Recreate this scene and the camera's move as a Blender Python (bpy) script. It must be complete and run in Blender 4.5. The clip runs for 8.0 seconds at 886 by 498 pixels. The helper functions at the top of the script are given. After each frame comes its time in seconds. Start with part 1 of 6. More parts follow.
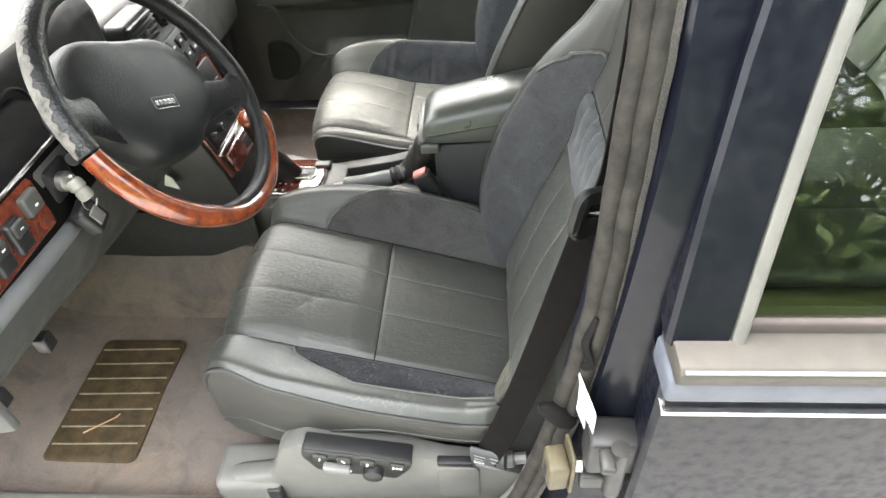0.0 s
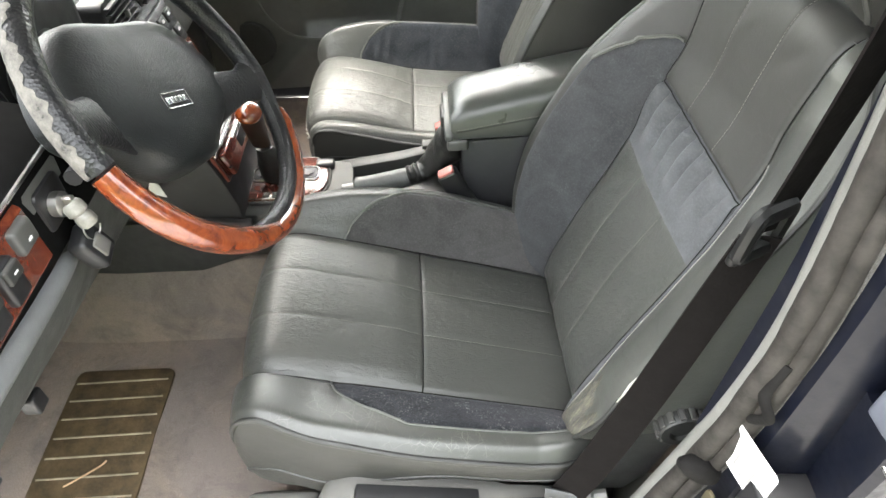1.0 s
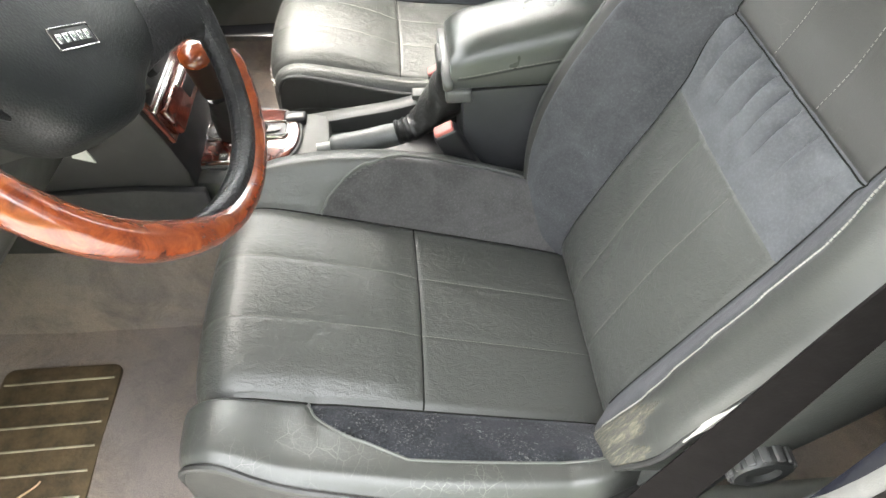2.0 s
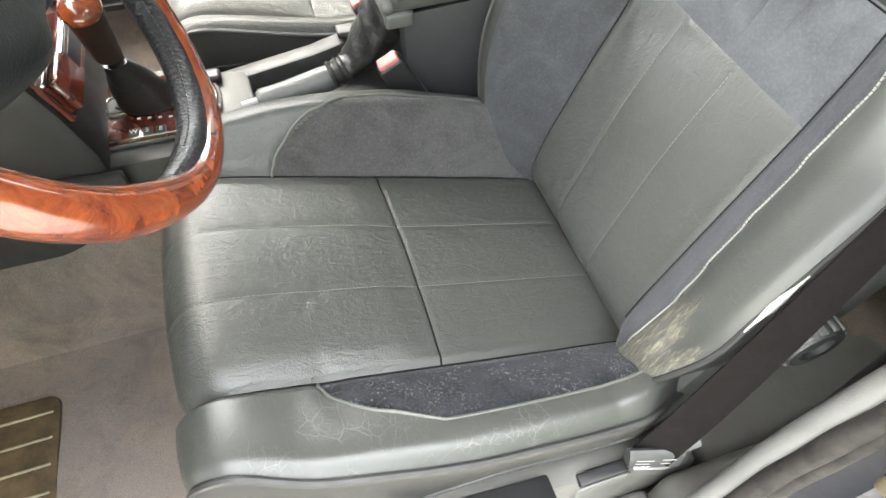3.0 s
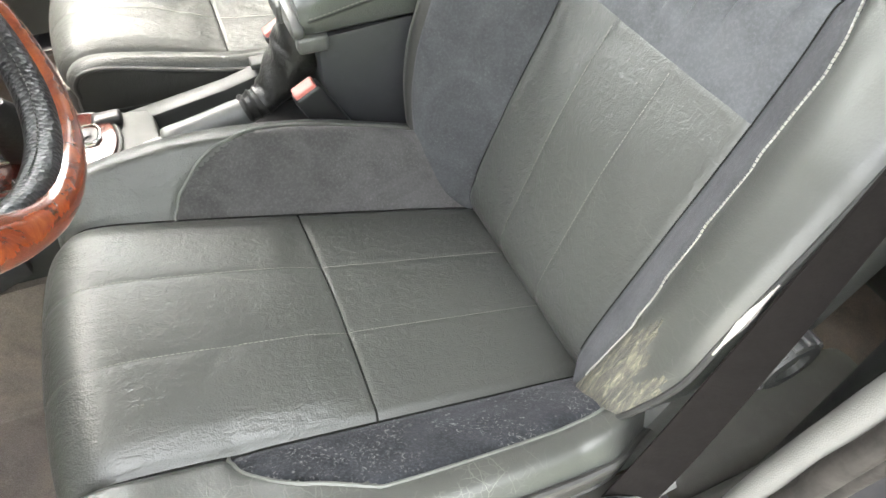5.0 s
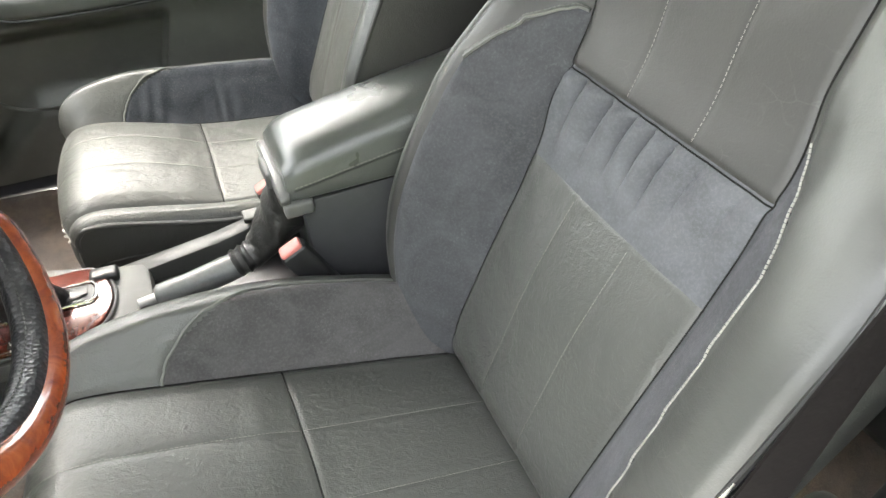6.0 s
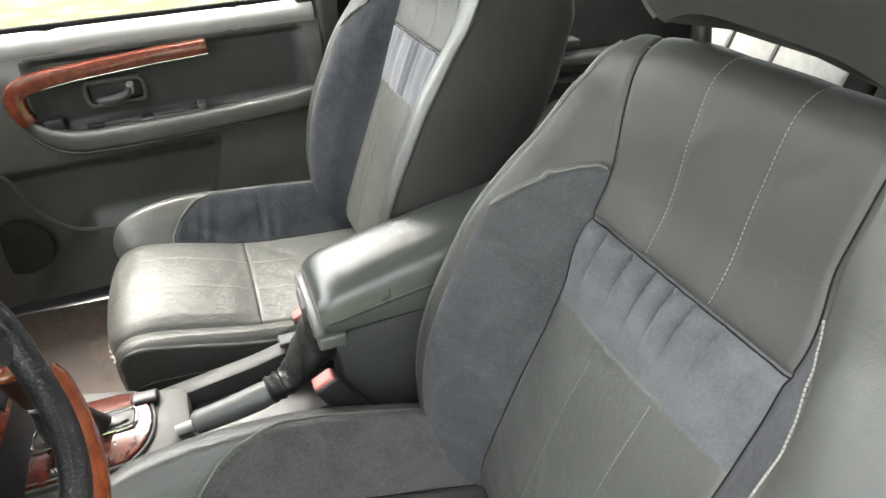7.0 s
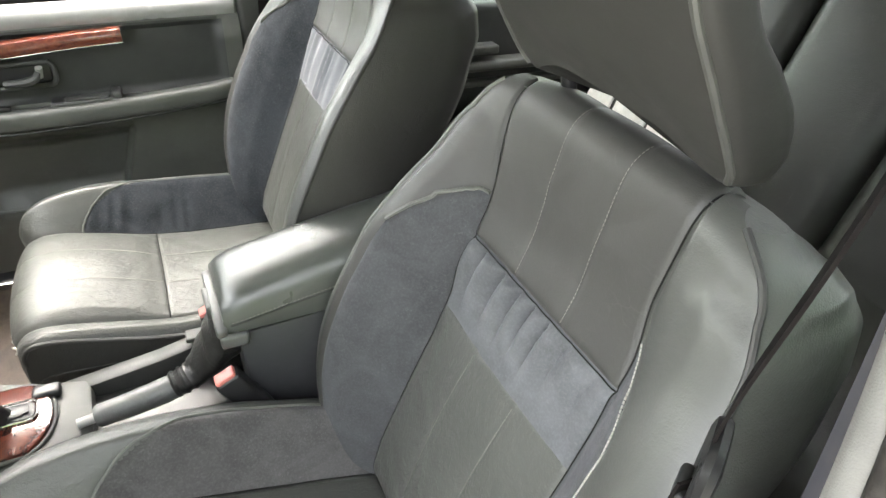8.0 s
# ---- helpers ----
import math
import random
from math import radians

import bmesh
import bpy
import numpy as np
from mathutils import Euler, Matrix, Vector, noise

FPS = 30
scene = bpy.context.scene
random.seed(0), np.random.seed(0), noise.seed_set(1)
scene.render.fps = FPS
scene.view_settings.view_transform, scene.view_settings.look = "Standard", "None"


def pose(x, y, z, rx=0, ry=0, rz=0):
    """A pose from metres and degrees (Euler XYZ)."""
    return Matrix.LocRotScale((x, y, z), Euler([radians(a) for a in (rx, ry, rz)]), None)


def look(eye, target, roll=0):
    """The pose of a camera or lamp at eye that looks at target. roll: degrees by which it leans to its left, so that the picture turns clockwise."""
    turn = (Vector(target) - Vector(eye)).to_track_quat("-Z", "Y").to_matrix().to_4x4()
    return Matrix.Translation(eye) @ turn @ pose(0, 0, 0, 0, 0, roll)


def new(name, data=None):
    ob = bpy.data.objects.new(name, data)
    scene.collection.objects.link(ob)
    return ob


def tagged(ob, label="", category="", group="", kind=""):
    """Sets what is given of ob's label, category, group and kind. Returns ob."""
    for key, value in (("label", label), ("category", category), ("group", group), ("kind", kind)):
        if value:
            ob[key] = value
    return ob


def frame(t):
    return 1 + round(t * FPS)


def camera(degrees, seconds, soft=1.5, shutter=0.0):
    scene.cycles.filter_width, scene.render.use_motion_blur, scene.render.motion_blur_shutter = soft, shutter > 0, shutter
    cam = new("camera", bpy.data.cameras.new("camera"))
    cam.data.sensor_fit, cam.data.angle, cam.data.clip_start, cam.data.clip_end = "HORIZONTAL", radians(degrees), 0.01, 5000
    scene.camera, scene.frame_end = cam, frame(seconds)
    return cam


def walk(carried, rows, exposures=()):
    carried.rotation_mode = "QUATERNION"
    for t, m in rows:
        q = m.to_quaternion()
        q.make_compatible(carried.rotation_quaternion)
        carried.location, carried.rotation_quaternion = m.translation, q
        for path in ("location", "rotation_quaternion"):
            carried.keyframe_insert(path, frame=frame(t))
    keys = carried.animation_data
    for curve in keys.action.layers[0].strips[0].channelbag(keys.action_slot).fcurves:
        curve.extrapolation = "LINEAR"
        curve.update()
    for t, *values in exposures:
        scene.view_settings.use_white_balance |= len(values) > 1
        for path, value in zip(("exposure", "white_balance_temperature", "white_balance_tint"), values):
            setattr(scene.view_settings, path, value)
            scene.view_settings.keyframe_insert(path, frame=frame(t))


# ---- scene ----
cam = camera(71.0, 8.0)
PATH = [
    (0, (0.128, 0.092, 1.466), (-0.01, 1.552, 0.107), -4.1),
    (0.5, (0.028, 0.166, 1.422), (-0.048, 1.569, -0.002), -3.2),
    (1, (-0.053, 0.225, 1.413), (-0.002, 1.648, 0.008), -0.8),
    (1.2, (-0.074, 0.247, 1.396), (-0.028, 1.667, -0.012), 1.0),
    (2.3, (-0.084, 0.453, 1.277), (0.136, 1.699, -0.272), 0.5),
    (2.5, (-0.111, 0.465, 1.264), (0.271, 1.688, -0.272), 2.7),
    (3, (-0.175, 0.452, 1.219), (0.227, 1.593, -0.375), 1.6),
    (3.5, (-0.14, 0.473, 1.143), (0.355, 1.573, -0.452), 2.4),
    (4, (-0.14, 0.468, 1.115), (0.368, 1.543, -0.493), 2.2),
    (4.2, (-0.147, 0.464, 1.11), (0.364, 1.547, -0.491), 2.4),
    (5.3, (-0.119, 0.49, 1.179), (0.487, 1.749, -0.252), 2.2),
    (5.5, (-0.105, 0.495, 1.196), (0.517, 1.802, -0.184), 2.0),
    (6, (-0.09, 0.506, 1.233), (0.544, 1.886, -0.068), 0.7),
    (6.5, (-0.087, 0.518, 1.282), (0.504, 2.052, 0.143), -2.3),
    (7, (-0.079, 0.518, 1.304), (0.524, 2.09, 0.224), -1.1),
    (7.5, (-0.035, 0.506, 1.328), (0.696, 2.025, 0.251), 1.0),
    (8, (-0.038, 0.47, 1.374), (0.733, 1.929, 0.243), 4.5),
]
walk(cam, [(t, look(eye, target, roll)) for t, eye, target, roll in PATH],
     [(0, 3.66), (1, 3.80), (2.5, 4.13), (4, 4.24), (5.5, 4.1), (6.5, 3.9), (7.2, 3.82), (8, 3.97)])

# ---- world and lights ----
world = bpy.data.worlds.new("overcast_sky")
scene.world = world
world.use_nodes = True
wn = world.node_tree
sky = wn.nodes.new("ShaderNodeTexSky")
sky.sky_type, sky.sun_disc = "NISHITA", False
sky.sun_elevation, sky.sun_rotation = radians(62), radians(-15)
sky.air_density, sky.dust_density, sky.ozone_density = 0.7, 8.0, 0.0
cloud = wn.nodes.new("ShaderNodeMix")
cloud.data_type = "RGBA"
cloud.inputs[0].default_value = 0.66
cloud.inputs[7].default_value = (6.0, 6.1, 6.0, 1)
wn.links.new(sky.outputs[0], cloud.inputs[6])
wn.links.new(cloud.outputs[2], wn.nodes["Background"].inputs[0])
wn.nodes["Background"].inputs[1].default_value = 0.15
sun = new("sun", bpy.data.lights.new("sun", "SUN"))
sun.data.energy, sun.data.angle, sun.data.color = 0.85, radians(46), (1.0, 0.97, 0.92)
sun.matrix_world = look((-0.5, 2.75, 4.4), (0, 0.9, 0.5))


# ---- materials ----
def ramp_node(nt, stops):
    r = nt.nodes.new("ShaderNodeValToRGB")
    while len(r.color_ramp.elements) < len(stops):
        r.color_ramp.elements.new(0.5)
    for e, (p, c) in zip(r.color_ramp.elements, stops):
        e.position, e.color = p, (*c, 1) if len(c) == 3 else c
    return r


class Mat:
    """A principled material with small helpers for textures in metres."""

    def __init__(self, name, base, rough=0.5, metal=0.0, spec=0.5):
        self.m = bpy.data.materials.new(name)
        self.m.use_nodes = True
        self.nt = self.m.node_tree
        self.b = self.nt.nodes["Principled BSDF"]
        self.b.inputs["Base Color"].default_value = (*base, 1)
        self.b.inputs["Roughness"].default_value = rough
        self.b.inputs["Metallic"].default_value = metal
        self.b.inputs["Specular IOR Level"].default_value = spec
        self.co = self.nt.nodes.new("ShaderNodeTexCoord").outputs["Object"]
        self.normal = None

    def link(self, a, b):
        self.nt.links.new(a, b)

    def stretch(self, sx, sy, sz, co=None):
        n = self.nt.nodes.new("ShaderNodeMapping")
        n.inputs["Scale"].default_value = (sx, sy, sz)
        self.link(co or self.co, n.inputs[0])
        return n.outputs[0]

    def warp(self, scale, amount):
        """The coordinates shaken by a noise, amount in metres."""
        n = self.nt.nodes.new("ShaderNodeTexNoise")
        n.inputs["Scale"].default_value = scale
        self.link(self.co, n.inputs["Vector"])
        m = self.nt.nodes.new("ShaderNodeVectorMath")
        m.operation = "MULTIPLY_ADD"
        self.link(n.outputs["Color"], m.inputs[0])
        m.inputs[1].default_value = (2 * amount,) * 3
        self.link(self.co, m.inputs[2])
        return m.outputs[0]

    def noise(self, scale, detail=3.0, rough=0.5, dist=0.0, co=None):
        n = self.nt.nodes.new("ShaderNodeTexNoise")
        n.inputs["Scale"].default_value, n.inputs["Detail"].default_value = scale, detail
        n.inputs["Roughness"].default_value, n.inputs["Distortion"].default_value = rough, dist
        self.link(co or self.co, n.inputs["Vector"])
        return n.outputs["Fac"]

    def voronoi(self, scale, feature="F1", co=None):
        n = self.nt.nodes.new("ShaderNodeTexVoronoi")
        n.feature = feature
        n.inputs["Scale"].default_value = scale
        self.link(co or self.co, n.inputs["Vector"])
        return n.outputs["Distance"]

    def span(self, value, a, b, lo=0.0, hi=1.0):
        n = self.nt.nodes.new("ShaderNodeMapRange")
        self.link(value, n.inputs[0])
        for k, v in enumerate((a, b, lo, hi)):
            n.inputs[k + 1].default_value = v
        return n.outputs[0]

    def times(self, a, b, op="MULTIPLY"):
        n = self.nt.nodes.new("ShaderNodeMath")
        n.operation = op
        for k, v in enumerate((a, b)):
            if isinstance(v, (int, float)):
                n.inputs[k].default_value = v
            else:
                self.link(v, n.inputs[k])
        return n.outputs[0]

    def mix(self, fac, a, b):
        n = self.nt.nodes.new("ShaderNodeMix")
        n.data_type = "RGBA"
        for k, v in ((0, fac), (6, a), (7, b)):
            if isinstance(v, (int, float)):
                n.inputs[k].default_value = v
            elif isinstance(v, tuple):
                n.inputs[k].default_value = (*v, 1)
            else:
                self.link(v, n.inputs[k])
        return n.outputs[2]

    def colour(self, out):
        self.link(out, self.b.inputs["Base Color"])
        return self

    def ramp(self, value, stops):
        r = ramp_node(self.nt, stops)
        self.link(value, r.inputs[0])
        return r.outputs[0]

    def bump(self, height, dist, strength=1.0):
        n = self.nt.nodes.new("ShaderNodeBump")
        n.inputs["Distance"].default_value, n.inputs["Strength"].default_value = dist, strength
        self.link(height, n.inputs["Height"])
        if self.normal:
            self.link(self.normal, n.inputs["Normal"])
        self.normal = n.outputs[0]
        self.link(self.normal, self.b.inputs["Normal"])
        return self

    def rough(self, out):
        self.link(out, self.b.inputs["Roughness"])
        return self


def leather(name, base, wear=0.1, rough=0.42, cracks=1.0, fine=26.0, spec=0.7, below=None, grain=1.0, crinkle=0.0):
    w = Mat(name, base, rough)
    cloud = w.noise(5, 3, 0.5)
    body = w.mix(w.span(cloud, 0.3, 0.7), tuple(c * 0.9 for c in base), tuple(c * 1.1 for c in base))
    # the finish is crazed where the hide flexes: broken nets of fine cracks, paler than the finish, at two sizes
    spread, broken = w.noise(7, 3, 0.6), w.span(w.noise(30, 3, 0.6), 0.43, 0.55)
    bent = w.warp(60, 0.004)
    net = w.span(w.voronoi(fine * 0.9, "DISTANCE_TO_EDGE", w.stretch(1.0, 0.55, 1.0, bent)), 0.0, 0.024, 1, 0)
    fine_net = w.span(w.voronoi(fine * 2.6, "DISTANCE_TO_EDGE", w.stretch(0.6, 1.0, 1.0, bent)), 0.0, 0.06, 1, 0)
    worn = w.times(w.times(net, w.span(spread, 0.52 - 0.16 * wear, 0.64)), w.times(w.times(fine_net, w.span(spread, 0.56 - 0.16 * wear, 0.68)), 0.6), "MAXIMUM")
    worn = w.times(worn, broken)
    worn = w.times(worn, wear)
    if below:
        # only the part that is rubbed in getting in and out is cracked
        split = w.nt.nodes.new("ShaderNodeSeparateXYZ")
        w.link(w.co, split.inputs[0])
        worn = w.times(worn, w.span(w.times(split.outputs[2], w.times(w.noise(9, 2), 0.1), "ADD"), below, below + 0.08, 1, 0))
    w.colour(w.mix(worn, body, (0.2, 0.197, 0.178)))
    w.rough(w.span(w.noise(16, 3), 0.25, 0.75, rough - 0.03, rough + 0.05))
    if crinkle:
        w.bump(w.noise(62, 4, 0.6, 1.6, w.stretch(0.7, 1.3, 1.0)), 0.0026 * crinkle, 0.45)
    if cracks:
        w.bump(worn, 0.0006 * cracks, 0.4)
    w.bump(w.noise(11, 3), 0.003, 0.3).bump(w.noise(34, 3, 0.55, 0.6, w.stretch(1.0, 0.5, 1.0)), 0.0022, 0.32).bump(w.noise(120, 4, 0.65, 1.2, w.stretch(1.0, 0.6, 1.0)), 0.0009 * grain, 0.4 if wear > 0.05 else 0.12).bump(w.noise(330, 3, 0.7), 0.0007 * grain, 0.35).bump(w.voronoi(560), 0.0004 * grain, 0.5)
    w.b.inputs["Specular IOR Level"].default_value = spec
    return w.m


def velour(name, base, lint=0.5, pile=1.0):
    w = Mat(name, base, 0.95, spec=0.15)
    w.b.inputs["Sheen Weight"].default_value = 0.12
    w.b.inputs["Sheen Roughness"].default_value = 0.5
    w.b.inputs["Sheen Tint"].default_value = (0.9, 0.9, 0.95, 1)
    cloud, nap = w.noise(13, 5, 0.65, 0.8), w.noise(300, 3, 0.7)
    body = w.mix(w.span(cloud, 0.36, 0.66), tuple(c * (1 - 0.35 * pile) for c in base), tuple(c * (1 + 0.3 * pile) for c in base))
    body = w.mix(w.span(nap, 0.45, 0.75, 0, 0.5 * pile), body, tuple(c * 2.2 for c in base))
    specks = w.times(w.span(w.voronoi(110), 0.0, 0.2, 1, 0), w.span(w.noise(28, 3), 0.46, 0.56))
    fluff = w.times(w.span(w.noise(130, 3, 0.7, 2.5), 0.57, 0.66), w.span(w.noise(19, 3), 0.44, 0.58))
    w.colour(w.mix(w.times(w.times(specks, fluff, "MAXIMUM"), lint), body, (0.3, 0.3, 0.29)))
    w.bump(nap, 0.0008, 0.6 * pile).bump(w.noise(24, 3), 0.003, 0.4)
    return w.m


def plastic(name, base, rough=0.5, grain=700, depth=0.0003, vary=0.25):
    w = Mat(name, base, rough)
    body = w.mix(w.span(w.noise(6, 5, 0.6), 0.3, 0.7), tuple(c * (1 - vary) for c in base), tuple(c * (1 + vary * 0.6) for c in base))
    dust = w.span(w.noise(60, 5, 0.7), 0.55, 0.85, 0, 0.22)
    w.colour(w.mix(dust, body, tuple(min(1, c * 1.6 + 0.03) for c in base)))
    w.rough(w.span(w.noise(21, 4), 0.3, 0.7, rough - 0.08, rough + 0.1))
    w.bump(w.voronoi(grain), depth, 0.6)
    return w.m


def burl(name, deep=1.0, coat=1.0):
    w = Mat(name, (0.3, 0.08, 0.02), 0.22)
    w.b.inputs["Coat Weight"].default_value, w.b.inputs["Coat Roughness"].default_value = coat, 0.05
    swirl = w.noise(24, 6, 0.7, 2.2)
    body = w.ramp(swirl, [(0.26, (0.09 * deep, 0.016 * deep, 0.004)), (0.42, (0.24 * deep, 0.045 * deep, 0.008)), (0.56, (0.36 * deep, 0.078 * deep, 0.012)), (0.74, (0.5 * deep, 0.135 * deep, 0.022))])
    eyes = w.span(w.voronoi(75), 0.0, 0.16, 1, 0)
    w.colour(w.mix(w.times(eyes, w.span(w.noise(20, 2), 0.52, 0.62, 0, 0.55)), body, (0.05, 0.012, 0.005)))
    return w.m


def carpet(name, base, stain):
    w = Mat(name, base, 1.0, spec=0.1)
    w.b.inputs["Sheen Weight"].default_value = 0.2
    pile = w.noise(620, 2, 0.6)
    blot = w.noise(4.2, 5, 0.6, 0.7)
    body = w.mix(w.span(blot, 0.4, 0.66), base, stain)
    body = w.mix(w.span(w.noise(9, 6, 0.75, 0.5), 0.48, 0.7, 0, 0.75), body, tuple(c * 0.55 for c in base))
    body = w.mix(w.span(pile, 0.3, 0.75), w.mix(0.45, body, (0.02, 0.02, 0.02)), body)
    w.colour(body)
    w.bump(pile, 0.002, 0.8).bump(w.noise(30, 4), 0.004, 0.35)
    return w.m


def simple(name, base, rough=0.4, metal=0.0, vary=0.12, bumpy=0.0, spec=0.5):
    w = Mat(name, base, rough, metal, spec)
    w.colour(w.mix(w.span(w.noise(35, 5, 0.65), 0.35, 0.7), tuple(c * (1 - vary) for c in base), tuple(min(1, c * (1 + vary)) for c in base)))
    w.rough(w.span(w.noise(50, 4), 0.3, 0.7, max(0.02, rough - 0.06), min(1, rough + 0.08)))
    if bumpy:
        w.bump(w.noise(180, 3), bumpy, 0.6)
    return w.m


def paint(name, base):
    w = Mat(name, base, 0.32)
    w.b.inputs["Coat Weight"].default_value, w.b.inputs["Coat Roughness"].default_value = 0.2, 0.1
    w.b.inputs["Specular IOR Level"].default_value = 0.15
    grime = w.span(w.noise(38, 6, 0.75), 0.52, 0.75, 0, 0.25)
    w.colour(w.mix(grime, base, (0.02, 0.019, 0.021)))
    w.rough(w.span(w.noise(70, 5), 0.4, 0.75, 0.3, 0.6))
    w.bump(w.noise(260, 3), 0.0004, 0.3)
    return w.m


def glass(name, tint, rough=0.0):
    w = Mat(name, tint, rough)
    w.b.inputs["Transmission Weight"].default_value, w.b.inputs["IOR"].default_value = 1.0, 1.15
    return w.m


GREY = leather("grey_leather", (0.054, 0.0555, 0.0505), wear=0.2, rough=0.35, cracks=0.0, fine=40.0, spec=0.6, crinkle=1.0)
GREY_FRESH = leather("less_worn_grey_leather", (0.056, 0.0575, 0.0525), wear=0.05, rough=0.42, cracks=0.0, spec=0.42, crinkle=1.5)
GREY_PLAIN = leather("grey_vinyl_back", (0.037, 0.0365, 0.033), wear=0.0, rough=0.47, cracks=0.2, spec=0.4)
# headrest hide, coloured darker to stand for the shade on its front
HEADREST = leather("shaded_matt_grey_hide", (0.029, 0.0284, 0.0257), wear=0.0, rough=0.6, cracks=0.0, spec=0.3, grain=0.3)
# lighter copy of the seat back vinyl, with the doorway's light in its colour
GREY_SHELL_LIT = leather("doorlit_vinyl_back", (0.072, 0.075, 0.066), wear=0.0, rough=0.42, cracks=0.2, spec=0.5)
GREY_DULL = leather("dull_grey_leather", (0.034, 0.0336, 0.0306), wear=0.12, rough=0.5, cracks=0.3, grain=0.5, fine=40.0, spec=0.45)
GREY_WORN = leather("cracked_grey_leather", (0.055, 0.0565, 0.051), wear=0.5, rough=0.36, cracks=1.0, fine=55.0, below=0.80, spec=0.65, grain=0.4)
def khaki_hide():
    w = Mat("scraped_khaki_hide", (0.2, 0.18, 0.12), 0.6)
    co = w.stretch(1.0, 2.6, 0.4)
    streak = w.noise(95, 6, 0.7, 0.7, co)
    w.colour(w.ramp(streak, [(0.40, (0.055, 0.056, 0.05)), (0.52, (0.09, 0.085, 0.067)), (0.60, (0.15, 0.138, 0.10)), (0.72, (0.34, 0.32, 0.265))]))
    w.bump(streak, 0.003, 0.7).bump(w.voronoi(500), 0.0005, 0.5)
    return w.m


KHAKI = khaki_hide()
GREY_VELOUR = velour("worn_grey_velour", (0.064, 0.0625, 0.062), lint=0.1, pile=0.6)
SLATE_VELOUR = velour("slate_velour", (0.046, 0.0475, 0.050), lint=0.08, pile=0.6)
BLUE_VELOUR = velour("blue_grey_velour", (0.027, 0.030, 0.0345), lint=0.1, pile=1.0)
VELOUR_WORN = velour("linty_navy_velour", (0.018, 0.019, 0.022), lint=0.5, pile=1.5)
RUCHED_PALE = velour("pale_ruched_velour", (0.13, 0.135, 0.145), lint=0.0, pile=0.3)
RUCHED = velour("ruched_blue_grey_velour", (0.074, 0.077, 0.081), lint=0.05, pile=0.5)
THREAD = simple("pale_thread", (0.19, 0.186, 0.165), 0.8)
THREAD_GREY = simple("grey_thread", (0.27, 0.265, 0.24), 0.8)
PIPING = simple("grey_green_piping", (0.10, 0.103, 0.092), 0.5)
PIPING_MID = simple("mid_grey_piping", (0.058, 0.058, 0.053), 0.5)
SEAM_SHADOW = simple("dark_seam", (0.010, 0.010, 0.009), 0.8, spec=0.1)
PIPING_DARK = simple("dark_piping", (0.03, 0.03, 0.028), 0.5)
HIDE_RAW = simple("raw_torn_hide", (0.5, 0.48, 0.43), 0.9, vary=0.2, bumpy=0.002)
TRIM_DARK = plastic("dark_grey_plastic", (0.024, 0.025, 0.023), 0.5)
TRIM_MID = plastic("mid_grey_plastic", (0.06, 0.061, 0.057), 0.52)
TRIM_LIGHT = plastic("worn_pale_grey_plastic", (0.135, 0.132, 0.122), 0.5)
DOOR_GREY = plastic("door_grey_vinyl", (0.086, 0.089, 0.08), 0.42)
DOOR_DARK = plastic("door_dark_vinyl", (0.025, 0.0265, 0.025), 0.55)
BLACK = simple("black_plastic", (0.012, 0.012, 0.013), 0.42)
RUBBER = simple("weathered_black_rubber", (0.0055, 0.005, 0.0048), 0.8, vary=0.5, bumpy=0.001, spec=0.15)
SEAL_FUZZ = carpet("grey_flocked_seal", (0.062, 0.056, 0.049), (0.04, 0.036, 0.031))
SEAL_RUBBER = simple("dusty_brown_rubber", (0.024, 0.0215, 0.019), 0.7, vary=0.5, bumpy=0.001, spec=0.2)
WEB = simple("black_belt_webbing", (0.0055, 0.0045, 0.0042), 0.9, bumpy=0.001, spec=0.12)
RED = simple("faded_red_button", (0.5, 0.16, 0.14), 0.4)
CHROME = simple("dull_chrome", (0.72, 0.72, 0.70), 0.18, 1.0)
STEEL = simple("worn_steel", (0.45, 0.44, 0.42), 0.38, 1.0)
WOOD = burl("orange_burl_walnut", 0.56)
WOOD_DARK = burl("red_burl_walnut", 0.27)
WOOD_STRIP = burl("brown_burl_walnut", 0.34, 0.5)
CARPET = carpet("grey_brown_carpet", (0.25, 0.208, 0.182), (0.34, 0.265, 0.2))
# bulkhead carpet, its colour darkened for the shade deep in the footwell
CARPET_SHADED = carpet("shaded_grey_carpet", (0.10, 0.098, 0.09), (0.13, 0.12, 0.105))
PAD = simple("brown_rubber_pad", (0.082, 0.056, 0.027), 0.6, vary=0.4, bumpy=0.001)
NAVY = paint("dark_navy_paint", (0.003, 0.0038, 0.0075))
# bench leather with the dimness of the rear cabin put into its colour
REAR = leather("shade_dark_rear_leather", (0.026, 0.026, 0.023), wear=0.1, rough=0.45)
WHITE = simple("white_label", (0.72, 0.72, 0.70), 0.5)
IVORY = simple("grubby_white_plastic", (0.3, 0.29, 0.26), 0.4, vary=0.35)
CATCH = simple("grubby_yellow_plastic", (0.075, 0.062, 0.034), 0.5, vary=0.3)
GREASY = simple("greasy_steel", (0.022, 0.022, 0.021), 0.4, vary=0.6)
PANE = glass("window_glass", (0.95, 0.98, 0.95))


